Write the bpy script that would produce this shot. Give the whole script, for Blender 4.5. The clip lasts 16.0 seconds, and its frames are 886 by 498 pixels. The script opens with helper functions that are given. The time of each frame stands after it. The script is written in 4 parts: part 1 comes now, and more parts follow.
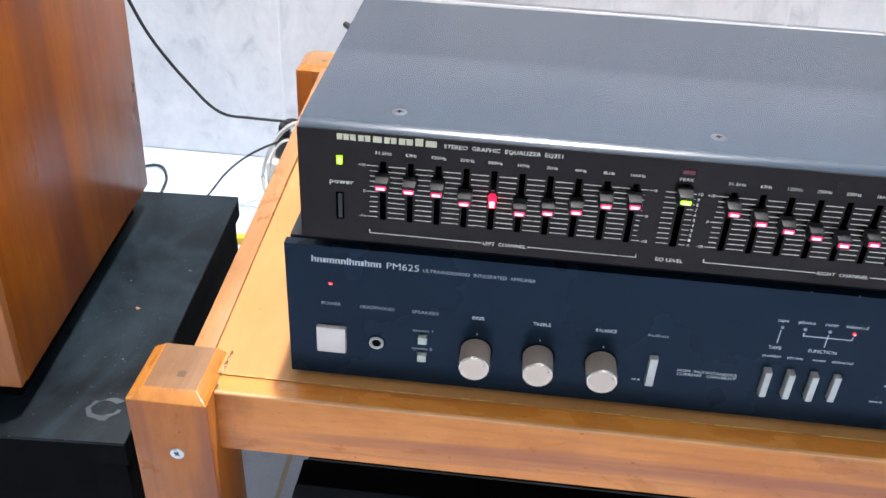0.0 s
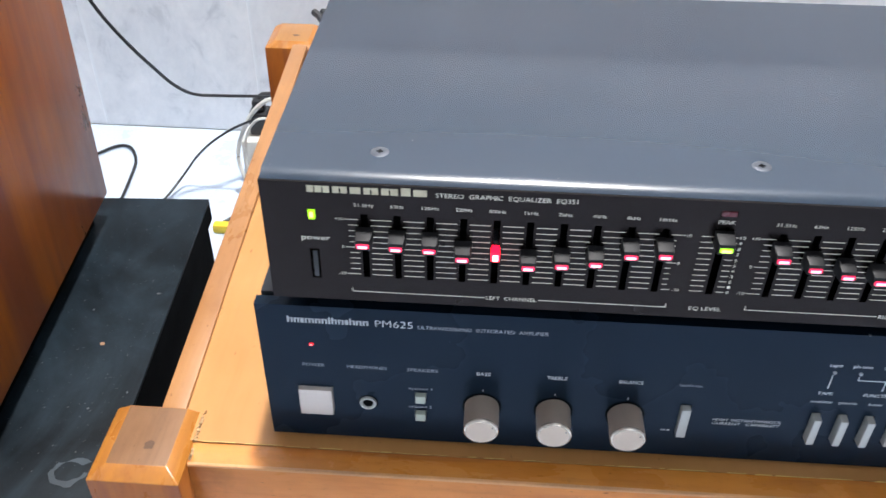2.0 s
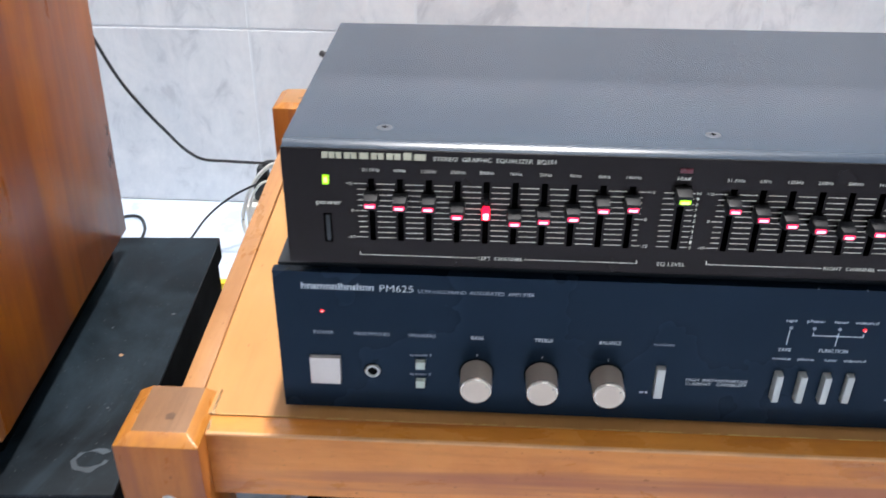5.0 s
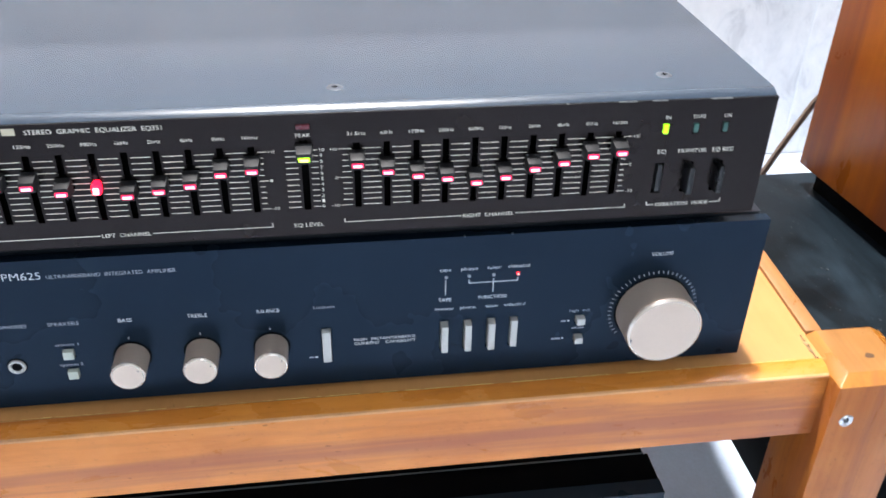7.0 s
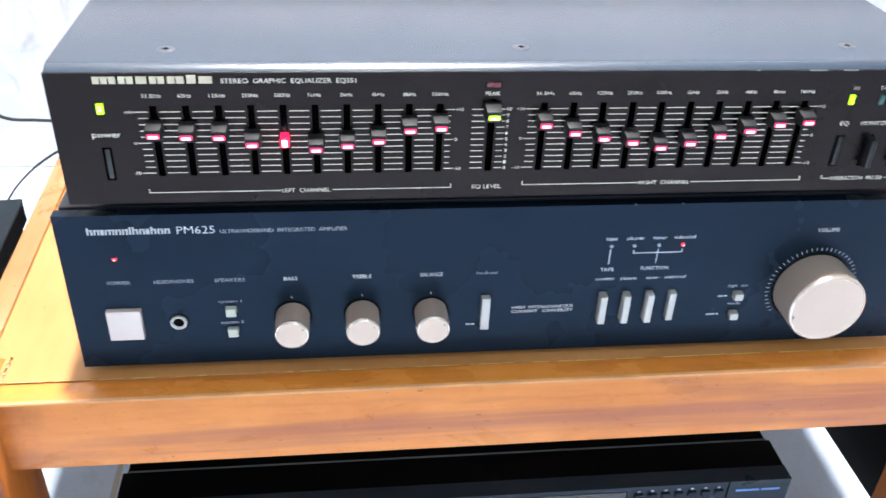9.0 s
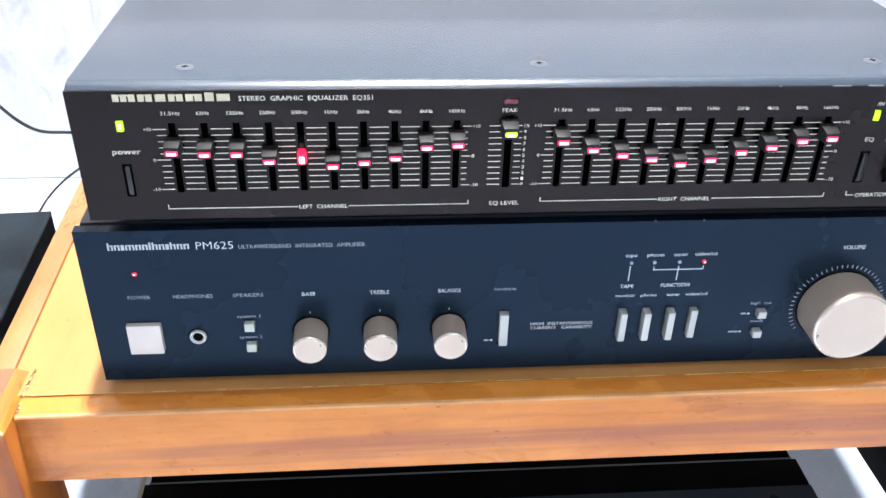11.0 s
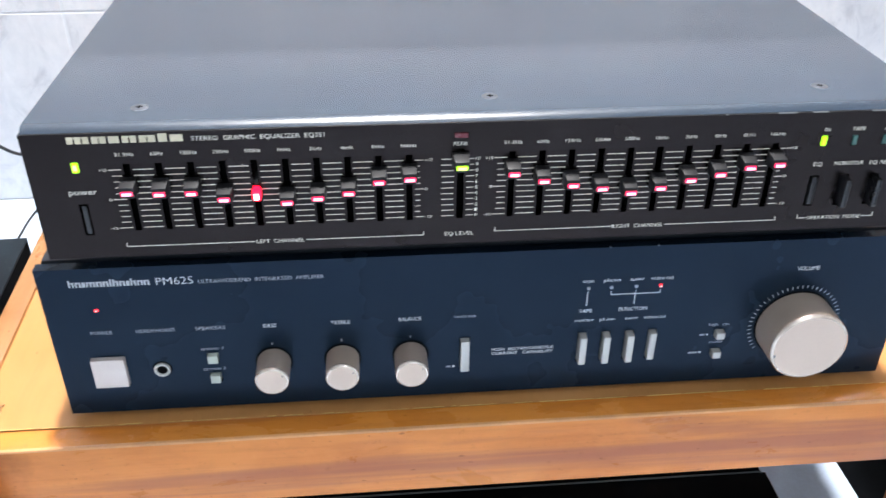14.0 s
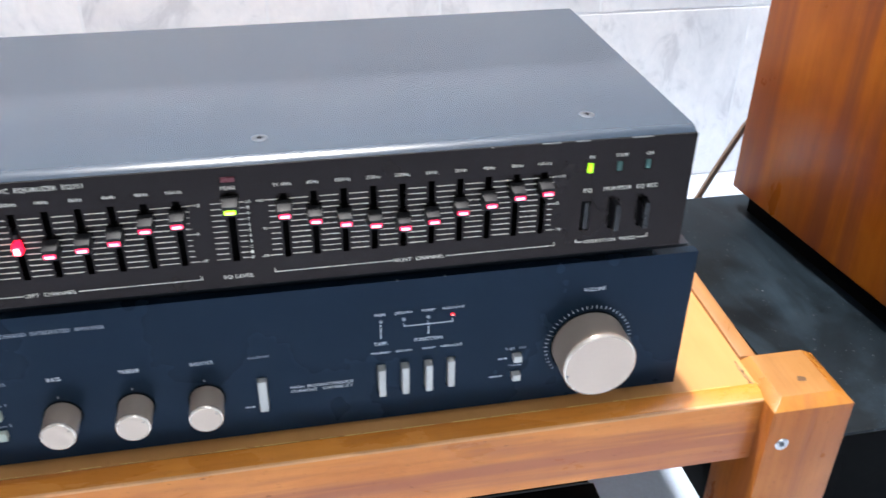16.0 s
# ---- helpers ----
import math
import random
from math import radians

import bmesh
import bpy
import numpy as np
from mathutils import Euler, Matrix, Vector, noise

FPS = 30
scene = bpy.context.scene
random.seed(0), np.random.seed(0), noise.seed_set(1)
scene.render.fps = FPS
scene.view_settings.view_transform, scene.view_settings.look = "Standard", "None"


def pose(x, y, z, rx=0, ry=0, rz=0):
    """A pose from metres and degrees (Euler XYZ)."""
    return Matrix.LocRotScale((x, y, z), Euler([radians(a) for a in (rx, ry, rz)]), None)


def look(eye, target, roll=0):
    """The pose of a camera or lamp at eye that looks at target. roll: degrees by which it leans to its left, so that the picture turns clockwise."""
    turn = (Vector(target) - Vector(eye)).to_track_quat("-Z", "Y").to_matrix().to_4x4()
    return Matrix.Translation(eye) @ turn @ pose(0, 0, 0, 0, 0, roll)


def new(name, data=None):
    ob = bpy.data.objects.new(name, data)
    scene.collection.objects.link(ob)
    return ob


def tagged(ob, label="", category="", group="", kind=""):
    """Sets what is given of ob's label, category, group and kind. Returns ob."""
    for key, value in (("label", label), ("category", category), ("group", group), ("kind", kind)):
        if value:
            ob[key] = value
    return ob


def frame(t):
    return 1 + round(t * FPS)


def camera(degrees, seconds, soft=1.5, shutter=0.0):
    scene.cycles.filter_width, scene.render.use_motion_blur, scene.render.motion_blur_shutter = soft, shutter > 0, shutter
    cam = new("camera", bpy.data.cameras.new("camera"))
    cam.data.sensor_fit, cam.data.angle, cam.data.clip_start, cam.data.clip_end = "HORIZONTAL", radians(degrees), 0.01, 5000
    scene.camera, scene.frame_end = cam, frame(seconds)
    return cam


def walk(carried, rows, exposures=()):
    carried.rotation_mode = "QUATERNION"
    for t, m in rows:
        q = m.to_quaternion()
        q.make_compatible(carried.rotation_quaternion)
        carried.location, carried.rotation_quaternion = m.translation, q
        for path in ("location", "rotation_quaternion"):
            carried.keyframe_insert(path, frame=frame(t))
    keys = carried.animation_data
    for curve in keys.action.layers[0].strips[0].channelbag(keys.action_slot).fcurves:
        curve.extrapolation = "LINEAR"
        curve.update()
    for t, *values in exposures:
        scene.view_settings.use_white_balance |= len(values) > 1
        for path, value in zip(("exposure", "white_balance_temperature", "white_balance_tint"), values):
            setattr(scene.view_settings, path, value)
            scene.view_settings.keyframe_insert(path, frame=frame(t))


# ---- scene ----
cam = camera(53.0, 16.0, soft=1.5, shutter=0.7)
PATH = [
    (0, (0.1134, -0.3909, 0.6020), (0.0556, 0.4383, 0.0460), 3.14),
    (0.2, (0.1057, -0.3907, 0.6042), (0.0579, 0.4363, 0.0440), 3.65),
    (0.5, (0.0999, -0.3874, 0.6085), (0.0379, 0.4443, 0.0568), 3.19),
    (0.7, (0.1005, -0.3726, 0.6123), (0.0453, 0.4738, 0.0826), 3.15),
    (1, (0.1017, -0.3375, 0.6157), (0.0449, 0.4953, 0.0651), 2.08),
    (1.5, (0.0979, -0.3186, 0.6104), (0.0448, 0.4811, 0.0124), 0.97),
    (1.7, (0.0991, -0.3094, 0.6104), (0.0502, 0.4733, -0.0101), 0.91),
    (2, (0.1040, -0.2996, 0.6108), (0.0606, 0.4817, -0.0119), 0.86),
    (2.5, (0.1117, -0.3300, 0.6284), (0.0708, 0.4512, 0.0053), 0.32),
    (2.7, (0.1108, -0.3597, 0.6299), (0.0790, 0.4245, 0.0102), 0.78),
    (3, (0.0990, -0.4148, 0.6303), (0.0608, 0.3743, 0.0172), 0.72),
    (3.2, (0.0872, -0.4403, 0.6283), (0.0481, 0.3489, 0.0155), 0.96),
    (5.3, (0.1179, -0.3766, 0.5773), (0.0811, 0.4847, 0.0705), 0.32),
    (5.5, (0.1275, -0.3727, 0.5765), (0.1259, 0.4789, 0.0522), 1.20),
    (5.7, (0.1404, -0.3706, 0.5766), (0.1816, 0.4768, 0.0472), 2.05),
    (6, (0.1625, -0.3695, 0.5769), (0.2282, 0.4687, 0.0353), 1.53),
    (6.2, (0.1743, -0.3691, 0.5768), (0.2389, 0.4683, 0.0340), 0.84),
    (6.5, (0.1907, -0.3689, 0.5763), (0.2873, 0.4654, 0.0334), 1.39),
    (6.7, (0.2032, -0.3702, 0.5758), (0.3202, 0.4607, 0.0319), 1.72),
    (7, (0.2138, -0.3726, 0.5730), (0.3365, 0.4564, 0.0273), 1.31),
    (7.2, (0.2137, -0.3718, 0.5690), (0.3578, 0.4540, 0.0238), 1.85),
    (7.5, (0.2125, -0.3695, 0.5620), (0.3471, 0.4579, 0.0169), 1.39),
    (7.7, (0.2032, -0.3684, 0.5587), (0.3189, 0.4608, 0.0119), 0.77),
    (8, (0.1766, -0.3679, 0.5567), (0.3132, 0.4567, 0.0077), 1.78),
    (8.2, (0.1636, -0.3683, 0.5567), (0.3025, 0.4564, 0.0085), 2.09),
    (8.5, (0.1504, -0.3694, 0.5568), (0.2785, 0.4584, 0.0106), 2.24),
    (9, (0.1353, -0.3700, 0.5522), (0.2452, 0.4628, 0.0096), 2.60),
    (9.2, (0.1354, -0.3700, 0.5523), (0.2325, 0.4650, 0.0106), 2.25),
    (11.3, (0.1428, -0.3664, 0.5552), (0.2179, 0.4748, 0.0198), 1.51),
    (11.5, (0.1431, -0.3654, 0.5553), (0.2178, 0.4759, 0.0199), 1.48),
    (12, (0.1474, -0.3621, 0.5559), (0.2250, 0.4773, 0.0180), 1.19),
    (12.5, (0.1599, -0.3644, 0.5662), (0.2290, 0.4798, 0.0346), 0.33),
    (12.7, (0.1598, -0.3653, 0.5711), (0.2267, 0.4822, 0.0446), 0.01),
    (13, (0.1587, -0.3662, 0.5746), (0.2248, 0.4786, 0.0435), -0.20),
    (13.5, (0.1546, -0.3668, 0.5681), (0.2231, 0.4763, 0.0348), 0.13),
    (14, (0.1616, -0.3663, 0.5700), (0.2401, 0.4755, 0.0359), 0.52),
    (14.5, (0.1797, -0.3658, 0.5721), (0.2730, 0.4755, 0.0397), 0.80),
    (14.7, (0.1968, -0.3652, 0.5733), (0.2994, 0.4764, 0.0430), 0.63),
    (15, (0.2240, -0.3645, 0.5759), (0.3621, 0.4738, 0.0485), 0.78),
    (15.2, (0.2353, -0.3655, 0.5783), (0.3804, 0.4720, 0.0514), 0.24),
    (15.5, (0.2409, -0.3682, 0.5817), (0.4112, 0.4648, 0.0553), 0.59),
    (15.7, (0.2379, -0.3690, 0.5829), (0.4151, 0.4606, 0.0534), 0.96),
    (16, (0.2264, -0.3692, 0.5835), (0.3996, 0.4640, 0.0583), 0.93),
]
EXPOSURES = [(0, -0.14), (0.5, -0.28), (1, -0.48), (1.5, -0.5), (2, -0.41), (2.5, -0.33), (3, -0.11), (5.5, -0.38), (6, -0.11), (6.5, 0.01), (7, 0.05), (7.5, 0.07), (7.8, 0.12), (8, 0.24), (9, 0.36), (11.5, 0.37), (12.5, 0.44), (13, 0.06), (14, 0.0), (15, 0.01), (16, 0.0)]
LAMP_WATTS, FILL_WATTS = 126.0, 30.0
walk(cam, [(t, look(eye, target, roll)) for t, eye, target, roll in PATH], EXPOSURES)

# ---- world and light ----
world = bpy.data.worlds.new("world")
world.use_nodes = True
scene.world = world
world.node_tree.nodes["Background"].inputs[0].default_value = (0.75, 0.85, 1.0, 1)
world.node_tree.nodes["Background"].inputs[1].default_value = 0.05
LAMP = (0.22, 0.33, 2.50)


def area_lamp(name, place, target, sx, sy, watts, colour):
    data = bpy.data.lights.new(name, "AREA")
    data.shape, data.size, data.size_y, data.energy, data.color = "RECTANGLE", sx, sy, watts, colour
    ob = new(name, data)
    ob.matrix_world = look(place, target)
    return ob


area_lamp("ceiling_lamp_light", LAMP, (LAMP[0], LAMP[1], 0), 0.13, 0.13, LAMP_WATTS, (1.0, 0.975, 0.960))
# Fill from behind the camera, added to light the fronts; no window is known.
area_lamp("window_light", (0.7, -2.93, 1.5), (0.3, 0, 0.5), 1.6, 1.3, FILL_WATTS, (0.80, 0.90, 1.0))


# ---- materials ----
def nodes_of(name):
    m = bpy.data.materials.new(name)
    m.use_nodes = True
    nt = m.node_tree
    return m, nt, nt.nodes["Principled BSDF"], nt.nodes, nt.links


def coords(nt, scale, jitter=0.0, rot=(0, 0, 0)):
    tc = nt.nodes.new("ShaderNodeTexCoord")
    mp = nt.nodes.new("ShaderNodeMapping")
    mp.inputs["Scale"].default_value = scale
    mp.inputs["Rotation"].default_value = [radians(a) for a in rot]
    nt.links.new(tc.outputs["Object"], mp.inputs["Vector"])
    if jitter:
        info = nt.nodes.new("ShaderNodeObjectInfo")
        mul = nt.nodes.new("ShaderNodeMath")
        mul.operation = "MULTIPLY"
        mul.inputs[1].default_value = jitter
        nt.links.new(info.outputs["Random"], mul.inputs[0])
        nt.links.new(mul.outputs[0], mp.inputs["Location"])
    return mp.outputs[0]


def noise_tex(nt, vec, scale, detail=4.0, rough=0.55, distort=0.0):
    n = nt.nodes.new("ShaderNodeTexNoise")
    n.inputs["Scale"].default_value = scale
    n.inputs["Detail"].default_value = detail
    n.inputs["Roughness"].default_value = rough
    n.inputs["Distortion"].default_value = distort
    nt.links.new(vec, n.inputs["Vector"])
    return n.outputs["Fac"]


def ramp(nt, fac, stops):
    r = nt.nodes.new("ShaderNodeValToRGB")
    el = r.color_ramp.elements
    while len(el) < len(stops):
        el.new(0.5)
    for e, (p, c) in zip(el, stops):
        e.position, e.color = p, (*c, 1) if len(c) == 3 else c
    nt.links.new(fac, r.inputs[0])
    return r.outputs[0]


def mix(nt, fac, a, b, kind="MIX"):
    m = nt.nodes.new("ShaderNodeMixRGB")
    m.blend_type = kind
    for sock, v in zip(m.inputs, (fac, a, b)):
        if isinstance(v, (int, float)):
            sock.default_value = v
        elif isinstance(v, tuple):
            sock.default_value = (*v, 1)
        else:
            nt.links.new(v, sock)
    return m.outputs[0]


def bump(nt, bsdf, height, strength, distance=0.001):
    b = nt.nodes.new("ShaderNodeBump")
    b.inputs["Strength"].default_value = strength
    b.inputs["Distance"].default_value = distance
    nt.links.new(height, b.inputs["Height"])
    nt.links.new(b.outputs[0], bsdf.inputs["Normal"])


def grey(v):
    return (v, v, v)


def simple(name, base, rough=0.5, metal=0.0, vary=0.12, scale=60.0, bumpy=0.0, spec=0.5, rough_vary=0.1, coat=0.0):
    """A plain surface with fine grain and broad unevenness."""
    m, nt, b, nodes, links = nodes_of(name)
    v = coords(nt, (1, 1, 1))
    fine = noise_tex(nt, v, scale * 8, 3)
    broad = noise_tex(nt, v, scale * 0.25, 5, 0.6)
    lo = tuple(c * (1 - vary) for c in base)
    hi = tuple(min(1, c * (1 + vary)) for c in base)
    col = ramp(nt, broad, [(0.3, lo), (0.7, hi)])
    col = mix(nt, 0.25, col, ramp(nt, fine, [(0.3, lo), (0.7, hi)]))
    links.new(col, b.inputs["Base Color"])
    links.new(ramp(nt, broad, [(0.3, grey(max(0.02, rough - rough_vary))), (0.7, grey(min(1, rough + rough_vary)))]), b.inputs["Roughness"])
    b.inputs["Metallic"].default_value = metal
    b.inputs["Specular IOR Level"].default_value = spec
    b.inputs["Coat Weight"].default_value = coat
    if bumpy:
        bump(nt, b, fine, bumpy, 0.0004)
    return m


def wood(name, axis, dark, mid, light, gloss=0.3, ring=26.0, coat=0.25, jitter=7.0, streak=0.35, spec=0.4, streaks=0.0, dents=0.5, relief=0.12):
    """Varnished timber with its grain along one axis: figure, pores, mottle and small dents."""
    m, nt, b, nodes, links = nodes_of(name)

    def along(scale, ratio):
        s = [scale, scale, scale]
        s[axis] = scale * ratio
        return coords(nt, tuple(s), jitter)

    figure = noise_tex(nt, along(ring, 0.10), 1.0, 5, 0.6, 1.6)
    pores = noise_tex(nt, along(ring * 9, 0.05), 1.0, 3, 0.6)
    mottle = noise_tex(nt, along(ring * 1.6, 0.45), 1.0, 6, 0.65, 0.5)
    broad = noise_tex(nt, coords(nt, (1, 1, 1), jitter), 9.0, 3)
    pits = noise_tex(nt, along(ring * 14, 0.5), 1.0, 1, 0.4)
    col = ramp(nt, figure, [(0.28, dark), (0.46, mid), (0.56, mid), (0.74, light)])
    col = mix(nt, streak, col, ramp(nt, pores, [(0.28, tuple(c * 0.6 for c in dark)), (0.46, mid), (0.75, light)]))
    col = mix(nt, 0.35, col, ramp(nt, mottle, [(0.32, dark), (0.50, mid), (0.68, light)]))
    col = mix(nt, 0.30, col, ramp(nt, broad, [(0.35, dark), (0.65, light)]))
    if streaks:
        # darker purple-brown heartwood streaks and small grubby spots
        heart = noise_tex(nt, along(ring * 1.3, 0.05), 1.0, 4, 0.6, 0.8)
        spots = noise_tex(nt, along(ring * 9, 0.7), 1.0, 5, 0.7, 0.2)
        brown = (mid[0] * 0.52, mid[1] * 0.50, mid[1] * 0.26)
        col = mix(nt, ramp(nt, heart, [(0.50, grey(0)), (0.64, grey(streaks))]), col, brown)
        col = mix(nt, ramp(nt, spots, [(0.58, grey(0)), (0.74, grey(min(0.30, dents * 0.6)))]), col, tuple(c * 0.6 for c in dark))
    col = mix(nt, ramp(nt, pits, [(0.19, grey(dents)), (0.24, grey(0.0))]), col, tuple(c * 0.45 for c in dark))
    links.new(col, b.inputs["Base Color"])
    links.new(ramp(nt, mottle, [(0.3, grey(gloss - 0.06)), (0.7, grey(gloss + 0.12))]), b.inputs["Roughness"])
    b.inputs["Coat Weight"].default_value = coat
    b.inputs["Coat Roughness"].default_value = 0.18
    b.inputs["Specular IOR Level"].default_value = spec
    bump(nt, b, mix(nt, 0.5, pores, mottle), relief, 0.0005)
    return m


def glow(name, colour, strength):
    m, nt, b, nodes, links = nodes_of(name)
    b.inputs["Base Color"].default_value = (*[c * 0.4 for c in colour], 1)
    b.inputs["Emission Color"].default_value = (*colour, 1)
    b.inputs["Emission Strength"].default_value = strength
    b.inputs["Roughness"].default_value = 0.3
    return m


def marble_mat():
    m, nt, b, nodes, links = nodes_of("grey_marble_tile")
    v = coords(nt, (1, 1, 0.7), 20.0)
    cloud = noise_tex(nt, v, 5.0, 6, 0.6, 0.6)
    blot = noise_tex(nt, v, 26.0, 6, 0.65, 0.8)
    fine = noise_tex(nt, v, 120.0, 3, 0.6)
    col = ramp(nt, cloud, [(0.36, (0.58, 0.61, 0.65)), (0.50, (0.84, 0.86, 0.88)), (0.62, (0.92, 0.93, 0.94))])
    col = mix(nt, 0.55, col, ramp(nt, blot, [(0.32, (0.44, 0.47, 0.51)), (0.45, (0.80, 0.83, 0.86)), (0.62, (0.93, 0.94, 0.95))]))
    col = mix(nt, 0.15, col, ramp(nt, fine, [(0.3, (0.5, 0.52, 0.55)), (0.7, (0.85, 0.85, 0.87))]))
    info = nt.nodes.new("ShaderNodeObjectInfo")
    col = mix(nt, 0.16, col, ramp(nt, info.outputs["Random"], [(0.0, (0.58, 0.61, 0.65)), (1.0, (0.90, 0.90, 0.92))]))
    links.new(col, b.inputs["Base Color"])
    b.inputs["Roughness"].default_value = 0.38
    bump(nt, b, blot, 0.06, 0.002)
    return m


def dusty_black_mat():
    """Black paint with dust, scuffs and pale ring stains."""
    m, nt, b, nodes, links = nodes_of("dusty_black_paint")
    v = coords(nt, (1, 1, 1))
    dust = noise_tex(nt, v, 14.0, 8, 0.65, 0.4)
    speck = noise_tex(nt, v, 420.0, 2, 0.5)
    col = ramp(nt, dust, [(0.38, (0.0030, 0.0046, 0.0062)), (0.56, (0.0068, 0.0112, 0.0155)), (0.74, (0.018, 0.029, 0.038))])
    col = mix(nt, ramp(nt, speck, [(0.70, grey(0)), (0.78, grey(0.5))]), col, (0.14, 0.14, 0.14))
    smear = noise_tex(nt, coords(nt, (1.6, 0.8, 1), rot=(0, 0, 25)), 7.0, 7, 0.6, 1.2)
    col = mix(nt, ramp(nt, smear, [(0.47, grey(0)), (0.70, grey(0.50))]), col, (0.028, 0.046, 0.063))
    links.new(col, b.inputs["Base Color"])
    links.new(ramp(nt, dust, [(0.3, grey(0.30)), (0.75, grey(0.55))]), b.inputs["Roughness"])
    b.inputs["Specular IOR Level"].default_value = 0.11
    bump(nt, b, speck, 0.08, 0.0003)
    return m


M_MARBLE = marble_mat()
M_GROUT = simple("white_grout", (0.80, 0.83, 0.86), 0.8, vary=0.05)
M_FLOOR = simple("white_polished_floor_tile", (0.55, 0.65, 0.80), 0.34, vary=0.16, scale=40, spec=0.3)
M_FLOORGROUT = simple("beige_floor_grout", (0.50, 0.46, 0.40), 0.8, vary=0.15, scale=80)
M_PAINT = simple("white_wall_paint", (0.80, 0.80, 0.79), 0.7, vary=0.04, scale=12, bumpy=0.1)
# Unseen walls darker than the ceiling, to hold down bounced light.
M_SIDEWALL = simple("bounce_toned_wall_paint", (0.48, 0.47, 0.45), 0.8, vary=0.06, scale=12, bumpy=0.1)
M_POST = wood("reddish_varnished_timber_upright", 2, (0.20, 0.048, 0.007), (0.40, 0.118, 0.020), (0.54, 0.198, 0.044), coat=0.10, spec=0.3, streaks=0.8)
M_RAIL = wood("reddish_varnished_timber_rail", 0, (0.34, 0.092, 0.018), (0.64, 0.208, 0.042), (0.78, 0.325, 0.088), coat=0.12, spec=0.3, streaks=0.75)
nt = M_RAIL.node_tree
rail_bsdf = nt.nodes["Principled BSDF"]
rail_colour = rail_bsdf.inputs["Base Color"].links[0].from_socket
axes = nt.nodes.new("ShaderNodeSeparateXYZ")
nt.links.new(coords(nt, (1, 1, 1)), axes.inputs[0])
runs = nt.nodes.new("ShaderNodeMath")
runs.operation = "MULTIPLY_ADD"
runs.inputs[1].default_value = 0.05
nt.links.new(noise_tex(nt, coords(nt, (1, 1, 1)), 45.0, 5, 0.6), runs.inputs[0])
nt.links.new(axes.outputs[0], runs.inputs[2])
spread = nt.nodes.new("ShaderNodeMapRange")
spread.inputs["From Min"].default_value, spread.inputs["From Max"].default_value = -0.05, 0.55
nt.links.new(runs.outputs[0], spread.inputs["Value"])
# dark runs of varnish beside the glued joints with the posts
varnish_run = ramp(nt, spread.outputs[0], [(0.055, grey(0.75)), (0.095, grey(0.0)), (0.915, grey(0.0)), (0.955, grey(0.75))])
nt.links.new(mix(nt, varnish_run, rail_colour, (0.26, 0.075, 0.007)), rail_bsdf.inputs["Base Color"])
M_SIDE = wood("pale_red_varnished_timber_side", 1, (0.22, 0.092, 0.030), (0.36, 0.170, 0.062), (0.46, 0.235, 0.096), coat=0.12, streaks=0.3)
# Post top end grain, with the lilac of reflected light in its colour.
M_ENDGRAIN = wood("lilac_sheen_end_grain", 1, (0.125, 0.060, 0.028), (0.215, 0.112, 0.056), (0.29, 0.162, 0.085), coat=0.15, gloss=0.32, ring=40, streaks=0.3)
M_TANTOP = wood("tan_varnished_end_grain", 1, (0.22, 0.096, 0.026), (0.34, 0.162, 0.052), (0.43, 0.222, 0.085), coat=0.15, gloss=0.32)
M_BOARD = wood("yellow_varnished_pine_board", 1, (0.39, 0.174, 0.050), (0.51, 0.242, 0.080), (0.59, 0.297, 0.115), coat=0.10, gloss=0.36, ring=16, streak=0.2)
M_CHAMFER = wood("amber_varnished_chamfer", 1, (0.26, 0.085, 0.012), (0.42, 0.165, 0.028), (0.52, 0.225, 0.048), coat=0.15, gloss=0.28, streaks=0.4)
# Rail top: amber tint painted for shade and warm bounce before the amplifier.
M_RAILTOP = wood("shade_amber_varnished_rail_top", 0, (0.37, 0.102, 0.011), (0.61, 0.212, 0.028), (0.71, 0.288, 0.050), coat=0.45, gloss=0.25, spec=0.35, streaks=0.4)
M_VENEER = wood("dark_red_wood_veneer", 2, (0.110, 0.0180, 0.0010), (0.300, 0.070, 0.0035), (0.50, 0.160, 0.0090), gloss=0.30, ring=13, coat=0.16, spec=0.17, streak=0.40, streaks=0.7, dents=0.1, relief=0.03)
M_BAFFLE = wood("pale_brown_wood_front", 2, (0.23, 0.070, 0.016), (0.37, 0.125, 0.032), (0.45, 0.170, 0.050), gloss=0.4, ring=20, coat=0.06, spec=0.25)
M_BLACK = dusty_black_mat()
M_DEEP = simple("matt_black", (0.0022, 0.0024, 0.0028), 0.75, vary=0.2, spec=0.04)
M_NAVY = simple("navy_anodised_aluminium", (0.0076, 0.0168, 0.0310), 0.28, metal=0.35, spec=0.10, vary=0.03, scale=20, rough_vary=0.03)
M_EQFACE = simple("black_brown_anodised_aluminium", (0.0182, 0.0140, 0.0136), 0.25, metal=0.85, vary=0.07, scale=60, rough_vary=0.04)
M_LID = simple("dark_grey_painted_steel", (0.024, 0.039, 0.062), 0.25, metal=0.0, vary=0.04, scale=12, spec=0.70, rough_vary=0.0, bumpy=0.03)
nt = M_LID.node_tree
lid_bsdf = nt.nodes["Principled BSDF"]
lid_colour = lid_bsdf.inputs["Base Color"].links[0].from_socket
lid_dust = ramp(nt, noise_tex(nt, coords(nt, (1, 1, 1)), 330.0, 2, 0.5), [(0.765, grey(0)), (0.81, grey(0.4))])
nt.links.new(mix(nt, lid_dust, lid_colour, (0.30, 0.31, 0.32)), lid_bsdf.inputs["Base Color"])
